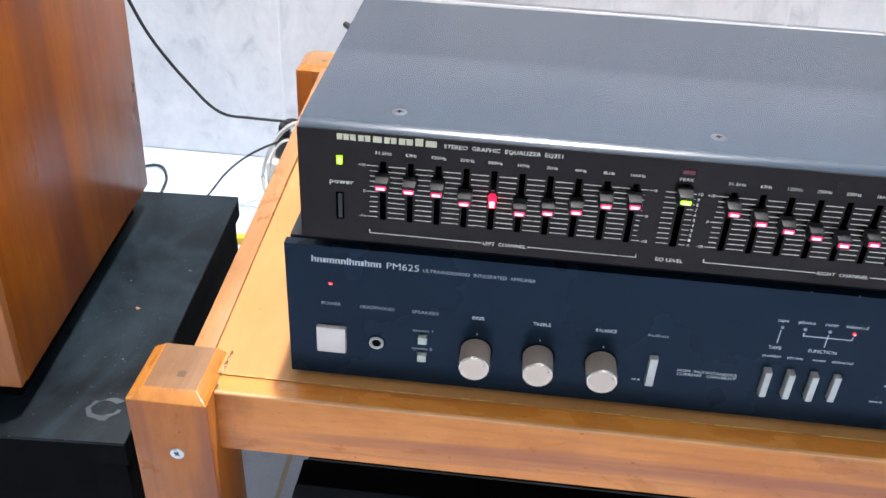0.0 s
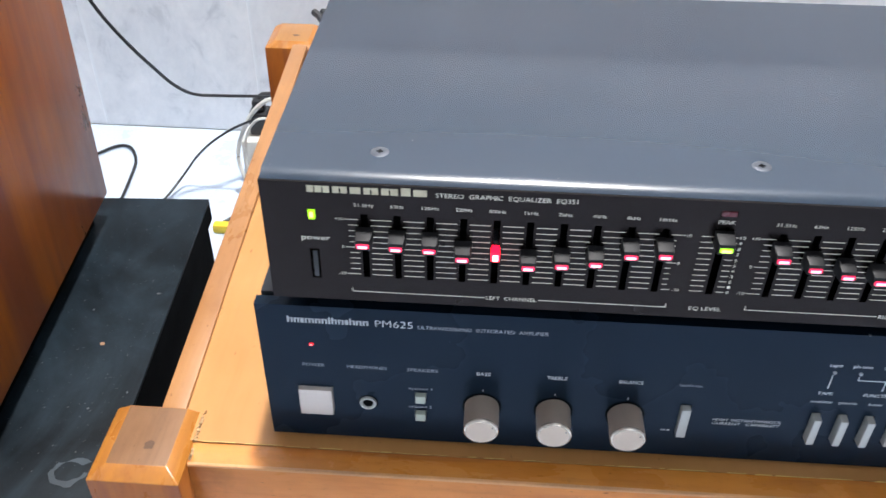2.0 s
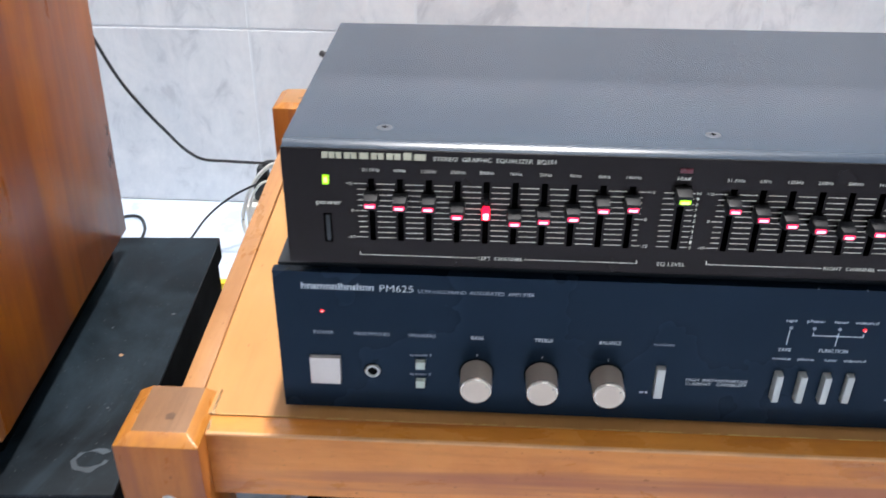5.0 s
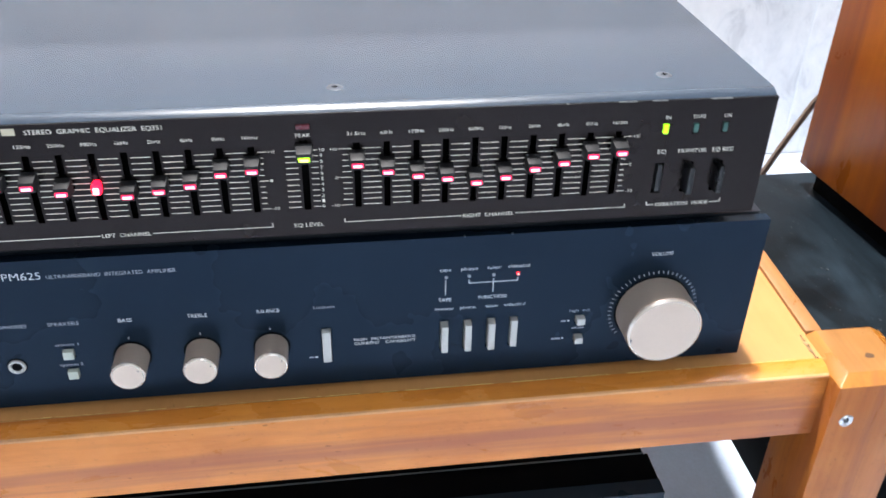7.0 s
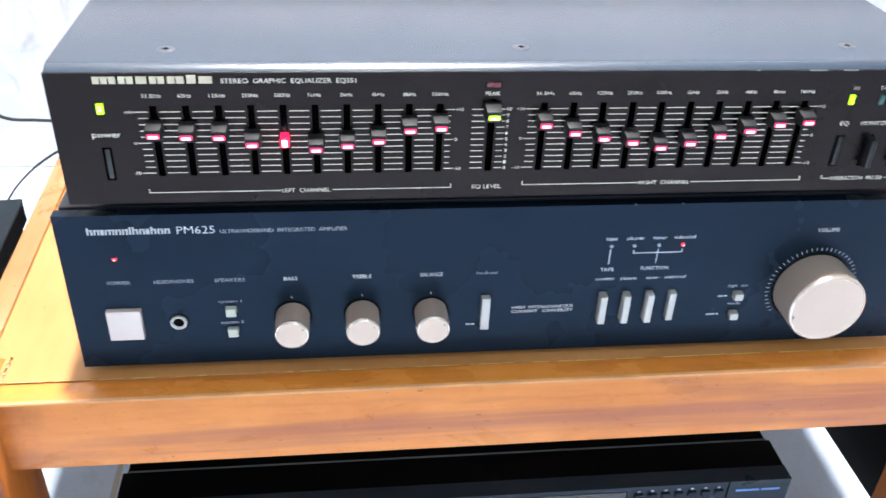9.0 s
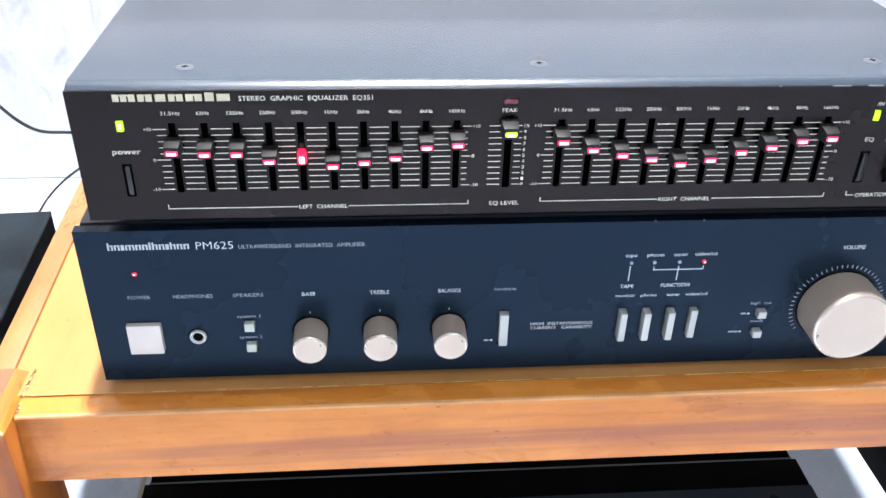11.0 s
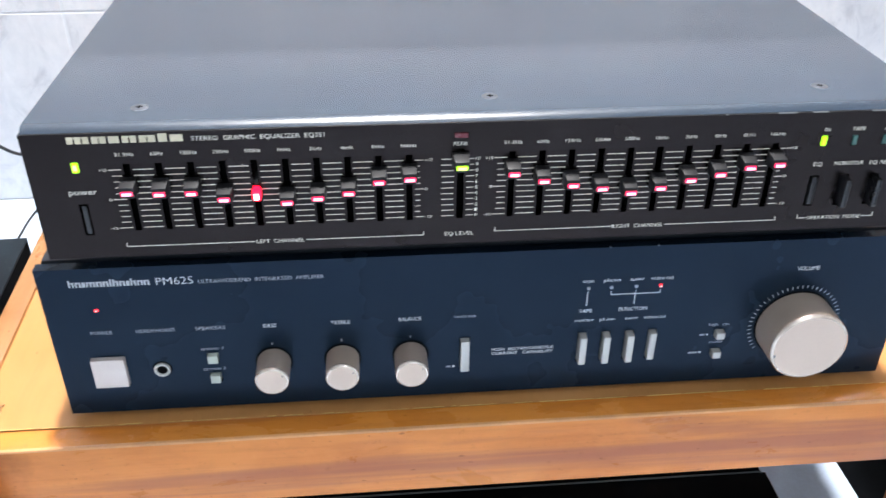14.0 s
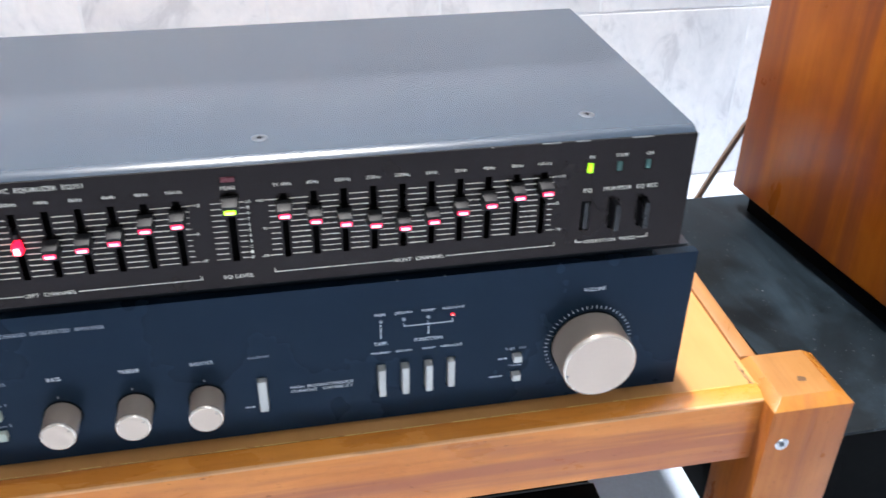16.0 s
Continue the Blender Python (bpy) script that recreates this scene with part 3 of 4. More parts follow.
def black_stand(x0, x1, y0, y1):
    st = thing("speaker_stand", ((x0 + x1) / 2, (y0 + y1) / 2, 0), "low dusty black wooden stand under a loudspeaker", "stand", "black speaker stands")
    part("top_panel", box(x0, x1, y0, y1, BOX_TOP - 0.0026, BOX_TOP, 0.0008), M_BLACK, st, "scuffed dusty black panel")
    # Unlit upright faces and the dark inside are put in as flat black.
    part("edge_panel", box(x0 + 0.0004, x1 - 0.0004, y0 + 0.0004, y1 - 0.0004, BOX_TOP - 0.020, BOX_TOP - 0.0027), M_DEEP, st)
    part("body", box(x0 + 0.0015, x1 - 0.0015, y0 + 0.014, y1 - 0.012, 0.0, BOX_TOP - 0.020), M_DEEP, st)
    for lx in (x0 + 0.002, x1 - 0.024):
        part("leg", box(lx, lx + 0.022, y0 + 0.001, y0 + 0.0138, 0.0, BOX_TOP - 0.0202, 0.001), M_DEEP, st)
    return st


def skew(ob_list, pivot, degrees):
    m = Matrix.Translation(pivot) @ Matrix.Rotation(radians(degrees), 4, "Z") @ Matrix.Translation((-pivot[0], -pivot[1], -pivot[2]))
    for ob in ob_list:
        ob.data.transform(m)


stand_l = black_stand(-0.520, -0.106, -0.016, 0.290)
skew(list(stand_l.children), (-0.106, -0.016, 0), 3.3)
stand_r = black_stand(0.556, 0.960, -0.001, 0.317)
top_l = stand_l.children[0]


def ring_stain(x, y, r, parent):
    """A broken, uneven pale ring left on the paint."""
    bm = bmesh.new()
    n = 26
    inner, outer = [], []
    for k in range(n):
        a = 2 * math.pi * k / n
        wob = 1 + 0.16 * noise.noise((math.cos(a) * 2, math.sin(a) * 2, x * 50))
        wide = max(0.06, 0.50 + 0.75 * noise.noise((math.cos(a) * 1.3, math.sin(a) * 1.3, 3.3)))
        inner.append(bm.verts.new((x + math.cos(a) * r * wob, y + math.sin(a) * r * wob * 0.8, BOX_TOP + 0.0003)))
        outer.append(bm.verts.new((x + math.cos(a) * r * (wob + wide), y + math.sin(a) * r * (wob + wide) * 0.8, BOX_TOP + 0.0002)))
    for k in range(3, n):
        bm.faces.new((inner[k], inner[(k + 1) % n], outer[(k + 1) % n], outer[k]))
    return part("ring_stain", bm, M_STAIN, parent, "pale round stain in the dust")


ring_stain(-0.131, 0.012, 0.0085, top_l)
for sx, sy, sr in ((-0.150, 0.117, 0.0016), (-0.118, 0.075, 0.0008), (-0.168, 0.150, 0.0009), (-0.138, 0.060, 0.0007), (-0.128, 0.170, 0.0012), (0.650, 0.05, 0.0009), (0.600, 0.16, 0.0010)):
    bm = lathe([(sr, 0), (sr * 0.7, 0.0003)], (sx, sy, BOX_TOP), "z", 7)
    for v in bm.verts:
        v.co.x += random.uniform(-sr, sr) * 0.4
        v.co.y += random.uniform(-sr, sr) * 0.5
    part("paint_chip", bm, M_CHIP if sr > 0.0014 else M_SCUFFGLINT, top_l if sx < 0 else stand_r.children[0])


def loudspeaker(x, y, w, d, h, turn, corner, lean=0.0):
    """A veneered cabinet whose inner front or back corner stands at (x, y)."""
    sp = thing("loudspeaker", (x, y, BOX_TOP), "glossy red-brown wood-veneered loudspeaker cabinet on a black plinth", "loudspeaker", "pair of loudspeakers")
    z0 = BOX_TOP + 0.022
    a, b = (x - w, x) if corner == "right" else (x, x + w)
    made = [
        part("plinth", box(a + 0.012, b - 0.012, y + 0.012, y + d - 0.012, BOX_TOP, z0 + 0.012, 0.001), M_DEEP, sp, "recessed matt black plinth"),
        part("cabinet", box(a, b, y + 0.003, y + d, z0, z0 + h, 0.0018), M_VENEER, sp),
        part("front_panel", box(a + 0.0006, b - 0.0006, y - 0.004, y + 0.003, z0 + 0.0006, z0 + h - 0.0006, 0.001), M_BAFFLE, sp, "paler brown wooden front"),
    ]
    for ob in made[1:]:
        ob.data.transform(Matrix.Translation((x, y, z0)) @ Matrix.Rotation(radians(lean), 4, "Y") @ Matrix.Translation((-x, -y, -z0)))
    skew(made, (x, y, 0), turn)
    return sp


loudspeaker(-0.175, 0.004, 0.26, 0.258, 0.56, 4.2, "right", 1.6)
loudspeaker(0.665, 0.042, 0.26, 0.256, 0.56, 6.0, "left")

# ---- the amplifier ----
AY = 0.0
amp = thing("amplifier", (0.2215, 0.15, BOARD), "navy-black stereo amplifier with champagne knobs, standing on the rack", "amplifier")
KNOBS = [(0.108, "BASS"), (0.1435, "TREBLE"), (0.179, "BALANCE")]
ZC = 0.2725
holes = [(0.0159, 0.0335, 0.2617, 0.2807), (0.2050, 0.2105, 0.2605, 0.2820)]
holes += [(0.0743, 0.0803, 0.2742, 0.2802), (0.0743, 0.0803, 0.2612, 0.2672)]
holes += [(x - 0.0024, x + 0.0024, 0.2621, 0.2817) for x in (0.2705, 0.2832, 0.2960, 0.3085)]
holes += [(0.3427, 0.3483, 0.2742, 0.2796), (0.3427, 0.3483, 0.2612, 0.2666)]
plate = part("faceplate", holed_plate(0.0, 0.443, 0.244, 0.3345, AY, AY + 0.006, holes), M_NAVY, amp, smooth=0)
part("backing", box(0.0100, 0.4330, AY + 0.0075, AY + 0.0090, 0.2520, 0.3310), M_DEEP, amp, smooth=0)
part("case", box(0.0008, 0.4422, AY + 0.0095, 0.300, 0.2500, 0.3341, 0.0012), M_AMPCASE, amp, "dark slate painted steel case")
for fx in (0.04, 0.403):
    for fy in (0.05, 0.26):
        part("foot", lathe([(0.014, 0), (0.012, 0.0095)], (fx, fy, BOARD), "z", 20), M_DEEP, amp)
for x, y in ((0.2795, 0.0030), (0.3040, 0.0030)):
    part("edge_nick", box(x, x + 0.0009, y - 0.0032, y - 0.0020, 0.3342, 0.3347), M_SCUFFGLINT, plate, smooth=0)

power = part("power_button", taper(0.0247, ZC - 0.0013, AY + 0.006, AY - 0.0024, 0.0172, 0.0184, 0.0168, 0.0180, bevel=0.0006), M_POWER, amp, "square silver push button")
jack = part("headphone_jack", lathe([(0.0043, -0.001), (0.0043, 0.0008), (0.0040, 0.0014), (0.0031, 0.0014), (0.0026, 0.0008), (0.0026, -0.004)], (0.0508, AY, 0.2712), "y", 32), M_BUTTON, amp, "silver-ringed socket")
part("socket_hole", lathe([(0.0024, -0.001), (0.0024, 0.0009)], (0.0508, AY, 0.2712), "y", 24), M_DEEP, jack)
part("surround", lathe([(0.0050, -0.001), (0.0050, 0.0002)], (0.0508, AY, 0.2712), "y", 32), M_DEEP, jack)
for z in (0.2772, 0.2642):
    part("selector_button", taper(0.0773, z, AY + 0.006, AY - 0.0025, 0.0054, 0.0054, 0.0050, 0.0050, bevel=0.0004), M_PALEBTN, amp, "small pale green-grey button")
    part("selector_button", taper(0.3455, z - 0.0003, AY + 0.006, AY - 0.0034, 0.0050, 0.0048, 0.0046, 0.0042, bevel=0.0004), M_BUTTON, amp, "small silver button")
part("loudness_button", taper(0.2077, 0.2713, AY + 0.006, AY - 0.0030, 0.0050, 0.0208, 0.0045, 0.0200, bevel=0.0004), M_BUTTON, amp, "tall slim silver button")
for x in (0.2705, 0.2832, 0.2960, 0.3085):
    part("function_button", taper(x, 0.2719, AY + 0.006, AY - (0.0030 if x > 0.305 else 0.0044), 0.0042, 0.0190, 0.0037, 0.0178, bevel=0.0006), M_BUTTON, amp, "tall slim worn silver button")


def knob(x, z, r, depth, ang, mark, edge):
    k = part("volume_knob" if r > 0.012 else "tone_knob", lathe([(r, -0.002), (r, depth - edge - 0.0003), (r - edge, depth - 0.0002)], (x, AY, z), "y", 64), M_KNOBSIDE, amp, "champagne metal knob with a bright rim")
    part("rim", lathe([(r + 0.00005, depth - edge - 0.0004), (r + 0.00005, depth - edge), (r - edge * 0.35, depth - edge * 0.3), (r - edge, depth + 0.0001), (r - edge - 0.0002, depth + 0.0001), (r - edge - 0.0002, depth - edge)], (x, AY, z), "y", 64), M_RIM, k, "polished bright edge")
    part("face", lathe([(r - edge - 0.00015, depth - 0.001), (r - edge - 0.00015, depth + 0.00005)], (x, AY, z), "y", 64), M_SILVER, k)
    part("recess", lathe([(r + 0.0011, -0.003), (r + 0.0011, 0.00025)], (x, AY, z), "y", 64), M_DEEP, k, "black gap round the knob")
    px, pz = x + math.sin(ang) * (r - 0.002), z + math.cos(ang) * (r - 0.002)
    if mark:
        part("pointer", box(px - mark, px + mark, AY - depth - 0.0003, AY - depth + 0.001, pz - mark * 2.2, pz + mark * 1.0), M_DARKSTEEL, k, smooth=0)
    return k


for x, word in KNOBS:
    knob(x, ZC, 0.0086, 0.0163, 1.0, 0.0003, 0.0009)
    w = 0.0021 * len(word) * 0.78
    lettering(word, amp, M_PRINT, x - w / 2, x + w / 2, 0.2960, 0.0023, AY)
    bar(amp, M_PRINT, x - 0.0002, x + 0.0002, 0.2838, 0.2850, AY, "index_mark")
VX, VZ, VR = 0.3862, 0.2806, 0.0207
knob(VX, VZ, VR, 0.0208, -1.80, 0.0005, 0.0013)
for k in range(41):
    a = radians(-128 + k * 6.4)
    bm = box(-0.00018, 0.00018, AY - 0.00012, AY + 0.0002, 0.0233, 0.0252)
    bmesh.ops.transform(bm, matrix=Matrix.Translation((VX, 0, VZ)) @ Matrix.Rotation(a, 4, "Y"), verts=bm.verts)
    part("dial_mark", bm, M_TICK, plate, smooth=0)
lettering("VOLUME", amp, M_PRINT, 0.3805, 0.3925, 0.3168, 0.0024, AY)

badge_stems(amp, M_TICK, 0.0148, 0.0530, 0.3254, 0.0029, AY, [(1, 2, 0.4), (1, 2, 0), (0.6, 1, 0), (1.6, 3, 0), (1, 2, 0), (1, 2, 0), (0.35, 1, 0.4), (1, 2, 0.4), (1, 2, 0), (0.6, 1, 0), (1, 2, 0.4), (1, 2, 0), (1, 2, 0)], 0.0009)
lettering("PM625", amp, M_PRINT, 0.0562, 0.0738, 0.3258, 0.0043, AY, -0.012)
lettering("ULTRAWIDEBAND  INTEGRATED  AMPLIFIER", amp, M_DIM, 0.0762, 0.1370, 0.3247, 0.0022, AY)
for word, x, w in (("POWER", 0.0250, 0.0108), ("HEADPHONES", 0.0512, 0.0192), ("SPEAKERS", 0.0782, 0.0150)):
    lettering(word, amp, M_DIM, x - w / 2, x + w / 2, 0.2962, 0.0022, AY)
lettering("system 1", amp, M_DIM, 0.0715, 0.0830, 0.2832, 0.0019, AY)
lettering("system 2", amp, M_DIM, 0.0715, 0.0830, 0.2700, 0.0019, AY)
lettering("loudness", amp, M_DIM, 0.2020, 0.2130, 0.2962, 0.0020, AY)
lettering("HIGH  INSTANTANEOUS", amp, M_PRINT, 0.2222, 0.2552, 0.2732, 0.0019, AY)
lettering("CURRENT   CAPABILITY", amp, M_PRINT, 0.2222, 0.2552, 0.2705, 0.0019, AY)
for word, x, w in (("tape", 0.2705, 0.0060), ("phono", 0.2830, 0.0088), ("tuner", 0.2960, 0.0074), ("video/cd", 0.3090, 0.0116)):
    lettering(word, amp, M_PRINT, x - w / 2, x + w / 2, 0.3148, 0.0021, AY)
for word, x, w in (("monitor", 0.2705, 0.0102), ("phono", 0.2830, 0.0084), ("tuner", 0.2960, 0.0070), ("video/cd", 0.3083, 0.0116)):
    lettering(word, amp, M_PRINT, x - w / 2, x + w / 2, 0.2900, 0.0019, AY)
lettering("TAPE", amp, M_PRINT, 0.2670, 0.2740, 0.2958, 0.0022, AY)
lettering("FUNCTION", amp, M_PRINT, 0.2885, 0.3035, 0.2960, 0.0022, AY)
lettering("high  cut", amp, M_DIM, 0.3392, 0.3505, 0.2830, 0.0019, AY)
lettering("mode", amp, M_DIM, 0.3415, 0.3485, 0.2712, 0.0018, AY)
for x0, x1, z in ((0.3350, 0.3378, 0.2762), (0.3305, 0.3355, 0.2642), (0.1980, 0.2005, 0.2632)):
    bar(amp, M_DIM, x0, x1, z - 0.0005, z + 0.0005, AY, "printed_bar")
    part("arrow", taper(x1 + 0.0014, z, AY + 0.0002, AY - 0.00012, 0.0014, 0.0010, 0.0012, 0.0009), M_PRINT, amp, smooth=0)
bar(amp, M_PRINT, 0.2706, 0.2710, 0.2990, 0.3082, AY)
bar(amp, M_PRINT, 0.2829, 0.3091, 0.3054, 0.3058, AY)
bar(amp, M_PRINT, 0.2829, 0.2833, 0.3058, 0.3076, AY)
bar(amp, M_PRINT, 0.3087, 0.3091, 0.3058, 0.3076, AY)
bar(amp, M_PRINT, 0.2958, 0.2962, 0.2990, 0.3076, AY)
for x in (0.2710, 0.2830, 0.2960, 0.3088):
    lit = x > 0.305
    part("indicator", lathe([(0.0009, -0.001), (0.0009, 0.0006), (0.0005, 0.0011)], (x, AY, 0.3102), "y", 14), M_REDDOT if lit else M_DIM, amp, "lit red indicator" if lit else "unlit indicator")
part("lamp_core", lathe([(0.0005, 0.0008), (0.0004, 0.0013)], (0.3088, AY, 0.3102), "y", 10), M_DOTCORE, amp, "bright centre of the indicator")
part("indicator", box(0.0240, 0.0260, AY - 0.0006, AY + 0.001, 0.3094, 0.3108, 0.0003), M_REDDOT, amp, "lit red indicator")
part("lamp_core", box(0.0245, 0.0254, AY - 0.0008, AY + 0.001, 0.3097, 0.3104, 0.0002), M_DOTCORE, amp, "bright centre of the indicator")

# ---- the graphic equalizer ----
EY = -0.003
EX0, EX1, EZ0, EZ1 = 0.0110, 0.4290, 0.3425, 0.4058
eq = thing("graphic_equalizer", (0.221, 0.1, 0.3345), "black graphic equalizer with lit slider row, stacked on the amplifier", "equalizer")
LEFT = [0.0542 + 0.01393 * i for i in range(10)]
RIGHT = [0.2272 + 0.01387 * i for i in range(10)]
LEVEL = 0.2032
LZ = [0.3810, 0.3802, 0.3800, 0.3763, 0.3768, 0.3735, 0.3752, 0.3772, 0.3822, 0.3832]
RZ = [0.3840, 0.3800, 0.3772, 0.3750, 0.3722, 0.3742, 0.3778, 0.3802, 0.3832, 0.3842]
SZ0, SZ1 = 0.3565, 0.3908
holes = [(x - 0.0015, x + 0.0015, SZ0, SZ1) for x in LEFT + RIGHT]
holes += [(LEVEL - 0.0017, LEVEL + 0.0017, SZ0, 0.3930)]
holes += [(0.0298, 0.0340, 0.3548, 0.3712)]
holes += [(x - 0.0026, x + 0.0022, 0.3560, 0.3728) for x in (0.3752, 0.3900, 0.4055)]
holes += [(0.0303, 0.0337, 0.3868, 0.3922), (0.2000, 0.2068, 0.3982, 0.4012)]
holes += [(x - 0.0016, x + 0.0016, 0.3882, 0.3938) for x in (0.3752, 0.3902, 0.4050)]
eplate = part("faceplate", holed_plate(EX0, EX1, EZ0, EZ1, EY, EY + 0.004, holes), M_EQFACE, eq, smooth=0)
part("backing", box(EX0 + 0.004, EX1 - 0.004, EY + 0.0085, EY + 0.0105, EZ0 + 0.002, EZ1 - 0.003), M_DEEP, eq, smooth=0)
lid_line = [(0.2055, EZ0 + 0.004), (0.2055, 0.4081), (0.2052, 0.4084), (0.0046, 0.4084), (0.0034, 0.40830), (0.0022, 0.4081), (0.0010, 0.4077), (-0.0001, 0.4071), (-0.0011, 0.4064), (-0.0022, 0.4054), (-0.0012, 0.4046), (0.0014, 0.4046), (0.0120, 0.4046), (0.0120, EZ0 + 0.004)]
lid = part("lid", prism(lid_line, EX0 + 0.0005, EX1 - 0.0005), M_LID, eq, "dark grey painted steel lid", smooth=50)
for v in lid.data.vertices:
    if v.co.y > 0.1:
        v.co.y -= 0.0155 - 0.0065 * (v.co.x - EX0) / (EX1 - EX0)
part("chassis", box(EX0 + 0.003, EX1 - 0.003, 0.002, 0.186, EZ0 + 0.0005, EZ0 + 0.0042), M_CASE, eq, smooth=0)
for x, y in ((0.0590, 0.0180), (0.2190, 0.0200), (0.3800, 0.0215)):
    s = part("screw", lathe([(0.0042, -0.0005), (0.0040, 0.0001), (0.0030, 0.0004), (0.0016, 0.0004)], (x, y, 0.4084), "z", 20), M_DARKSTEEL, lid, "dark cross-head screw")
    for dx, dy in ((0.0015, 0.0004), (0.0004, 0.0015)):
        part("slot", box(x - dx, x + dx, y - dy, y + dy, 0.4087, 0.40895), M_DEEP, s, smooth=0)
for x0, x1 in ((0.3500, 0.3590), (0.3665, 0.3740), (0.3950, 0.4060), (0.3250, 0.3262)):
    part("edge_wear", box(x0, x1, -0.0033, -0.0022, 0.4056, 0.4059, 0.0001, 1), M_SCUFFGLINT, lid, "worn pale paint edge", smooth=0)
for fx in (0.045, 0.397):
    for fy in (0.03, 0.18):
        part("foot", lathe([(0.012, 0), (0.011, 0.0085)], (fx, fy, 0.3342), "z", 20), M_DEEP, eq)


def slider(x, z, material, wide=0.0072):
    z -= 0.0010
    cap = part("slider_cap", taper(x, z + 0.0009, EY - 0.0003, EY - 0.0080, wide + 0.0004, 0.0074, wide - 0.0008, 0.0052, -0.0007, 0.0005), M_CAP, eq, "dark slider cap with a lit window")
    part("stem", box(x - 0.0009, x + 0.0009, EY - 0.0006, EY + 0.0080, z - 0.002, z + 0.003), M_DEEP, cap, smooth=0)
    win = part("led_window", box(x - 0.0028, x + 0.0028, EY - 0.0085, EY - 0.0068, z - 0.0013, z + 0.0012, 0.0008, 2), material, cap, "lit window of the slider")
    win.data.materials.append(M_REDCORE if material is M_REDLED else M_GREENCORE)
    glow_bm = bmesh.new()
    glow_bm.from_mesh(win.data)
    new_faces = bmesh.ops.create_cube(glow_bm, size=1.0, matrix=Matrix.Translation((x, EY - 0.0081, z - 0.0002)) @ Matrix.Diagonal((0.0040, 0.0010, 0.0013, 1)))
    for f in {f for v in new_faces["verts"] for f in v.link_faces}:
        f.material_index = 1
    glow_bm.to_mesh(win.data)
    glow_bm.free()
    return cap


for i, (x, z) in enumerate(zip(LEFT, LZ)):
    if i == 4:
        zb = z - 0.0025
        bare = part("bare_slider_led", box(x - 0.0019, x + 0.0019, EY - 0.0042, EY + 0.002, zb - 0.0026, zb + 0.0026, 0.0009, 3), M_REDHOT, eq, "bare bright red lamp of a slider without its cap")
        part("lamp_core", box(x - 0.0012, x + 0.0012, EY - 0.0047, EY - 0.0030, zb - 0.0019, zb + 0.0014, 0.0006, 3), M_HOTCORE, bare)
        part("bare_stem", box(x - 0.0010, x + 0.0010, EY - 0.0012, EY + 0.0080, z + 0.0018, z + 0.0042, 0.0003), M_CAP, eq, "bare dark stem of a slider")
    else:
        slider(x, z, M_REDLED)
for x, z in zip(RIGHT, RZ):
    slider(x, z, M_REDLED)
slider(LEVEL, 0.3882, M_GREENLED, 0.0076)


def ruled(x0, x1, gaps, z, thick):
    """One scale line, broken where the slots pass."""
    edge = x0
    for a, b in [*gaps, (x1, x1)]:
        if a > edge:
            bm = bmesh.new()
            bm.faces.new([bm.verts.new((x, EY - 0.00012, zz)) for x, zz in ((edge, z - thick), (a, z - thick), (a, z + thick), (edge, z + thick))])
            part("scale_line", bm, M_LINE, eplate, smooth=0)
        edge = b


for k in range(11):
    z = 0.3582 + 0.00298 * k
    longer = 0.0016 if k in (0, 5, 10) else 0.0
    thick = 0.00019
    for row in (LEFT, RIGHT):
        ruled(row[0] - 0.0068 - longer, row[-1] + 0.0050 + longer, [(x - 0.0026, x + 0.0026) for x in row], z, thick)
    ruled(LEVEL - 0.0088, LEVEL + 0.0062, [(LEVEL - 0.0030, LEVEL + 0.0028)], z, thick)
    lettering(str(k), eplate, M_CREAM, LEVEL + 0.0070, LEVEL + (0.0082 if k < 10 else 0.0092), z, 0.0017, EY)
for row in (LEFT, RIGHT):
    for k, word in ((0, "-10"), (5, "0"), (10, "+10")):
        z = 0.3582 + 0.00298 * k
        w = 0.0034 if len(word) > 1 else 0.0012
        lettering(word, eplate, M_CREAM, row[0] - 0.0090 - w, row[0] - 0.0090, z, 0.0017, EY)
        lettering(word, eplate, M_CREAM, row[-1] + 0.0072, row[-1] + 0.0072 + w, z, 0.0017, EY)
    for word, x in zip(("31.5Hz", "63Hz", "125Hz", "250Hz", "500Hz", "1kHz", "2kHz", "4kHz", "8kHz", "16kHz"), row):
        w = 0.0014 * len(word)
        lettering(word, eplate, M_CREAM, x - w / 2, x + w / 2, 0.3955, 0.0017, EY)


def bracket(x0, x1, z, gap0, gap1, word):
    bar(eplate, M_CREAM, x0, gap0, z - 0.00018, z + 0.00018, EY)
    bar(eplate, M_CREAM, gap1, x1, z - 0.00018, z + 0.00018, EY)
    bar(eplate, M_CREAM, x0, x0 + 0.0004, z + 0.0002, z + 0.0020, EY)
    bar(eplate, M_CREAM, x1 - 0.0004, x1, z + 0.0002, z + 0.0020, EY)
    lettering(word, eplate, M_CREAM, gap0 + 0.0008, gap1 - 0.0008, z, 0.0021, EY)


bracket(0.0472, 0.1862, 0.3480, 0.1062, 0.1302, "LEFT  CHANNEL")
bracket(0.2202, 0.3602, 0.3487, 0.2772, 0.3042, "RIGHT  CHANNEL")
bracket(0.3712, 0.4102, 0.3492, 0.3752, 0.4045, "OPERATION  MODE")
lettering("EQ LEVEL", eplate, M_CREAM, 0.1962, 0.2102, 0.3482, 0.0021, EY)
lettering("PEAK", eplate, M_CREAM, 0.1998, 0.2066, 0.3956, 0.0019, EY)
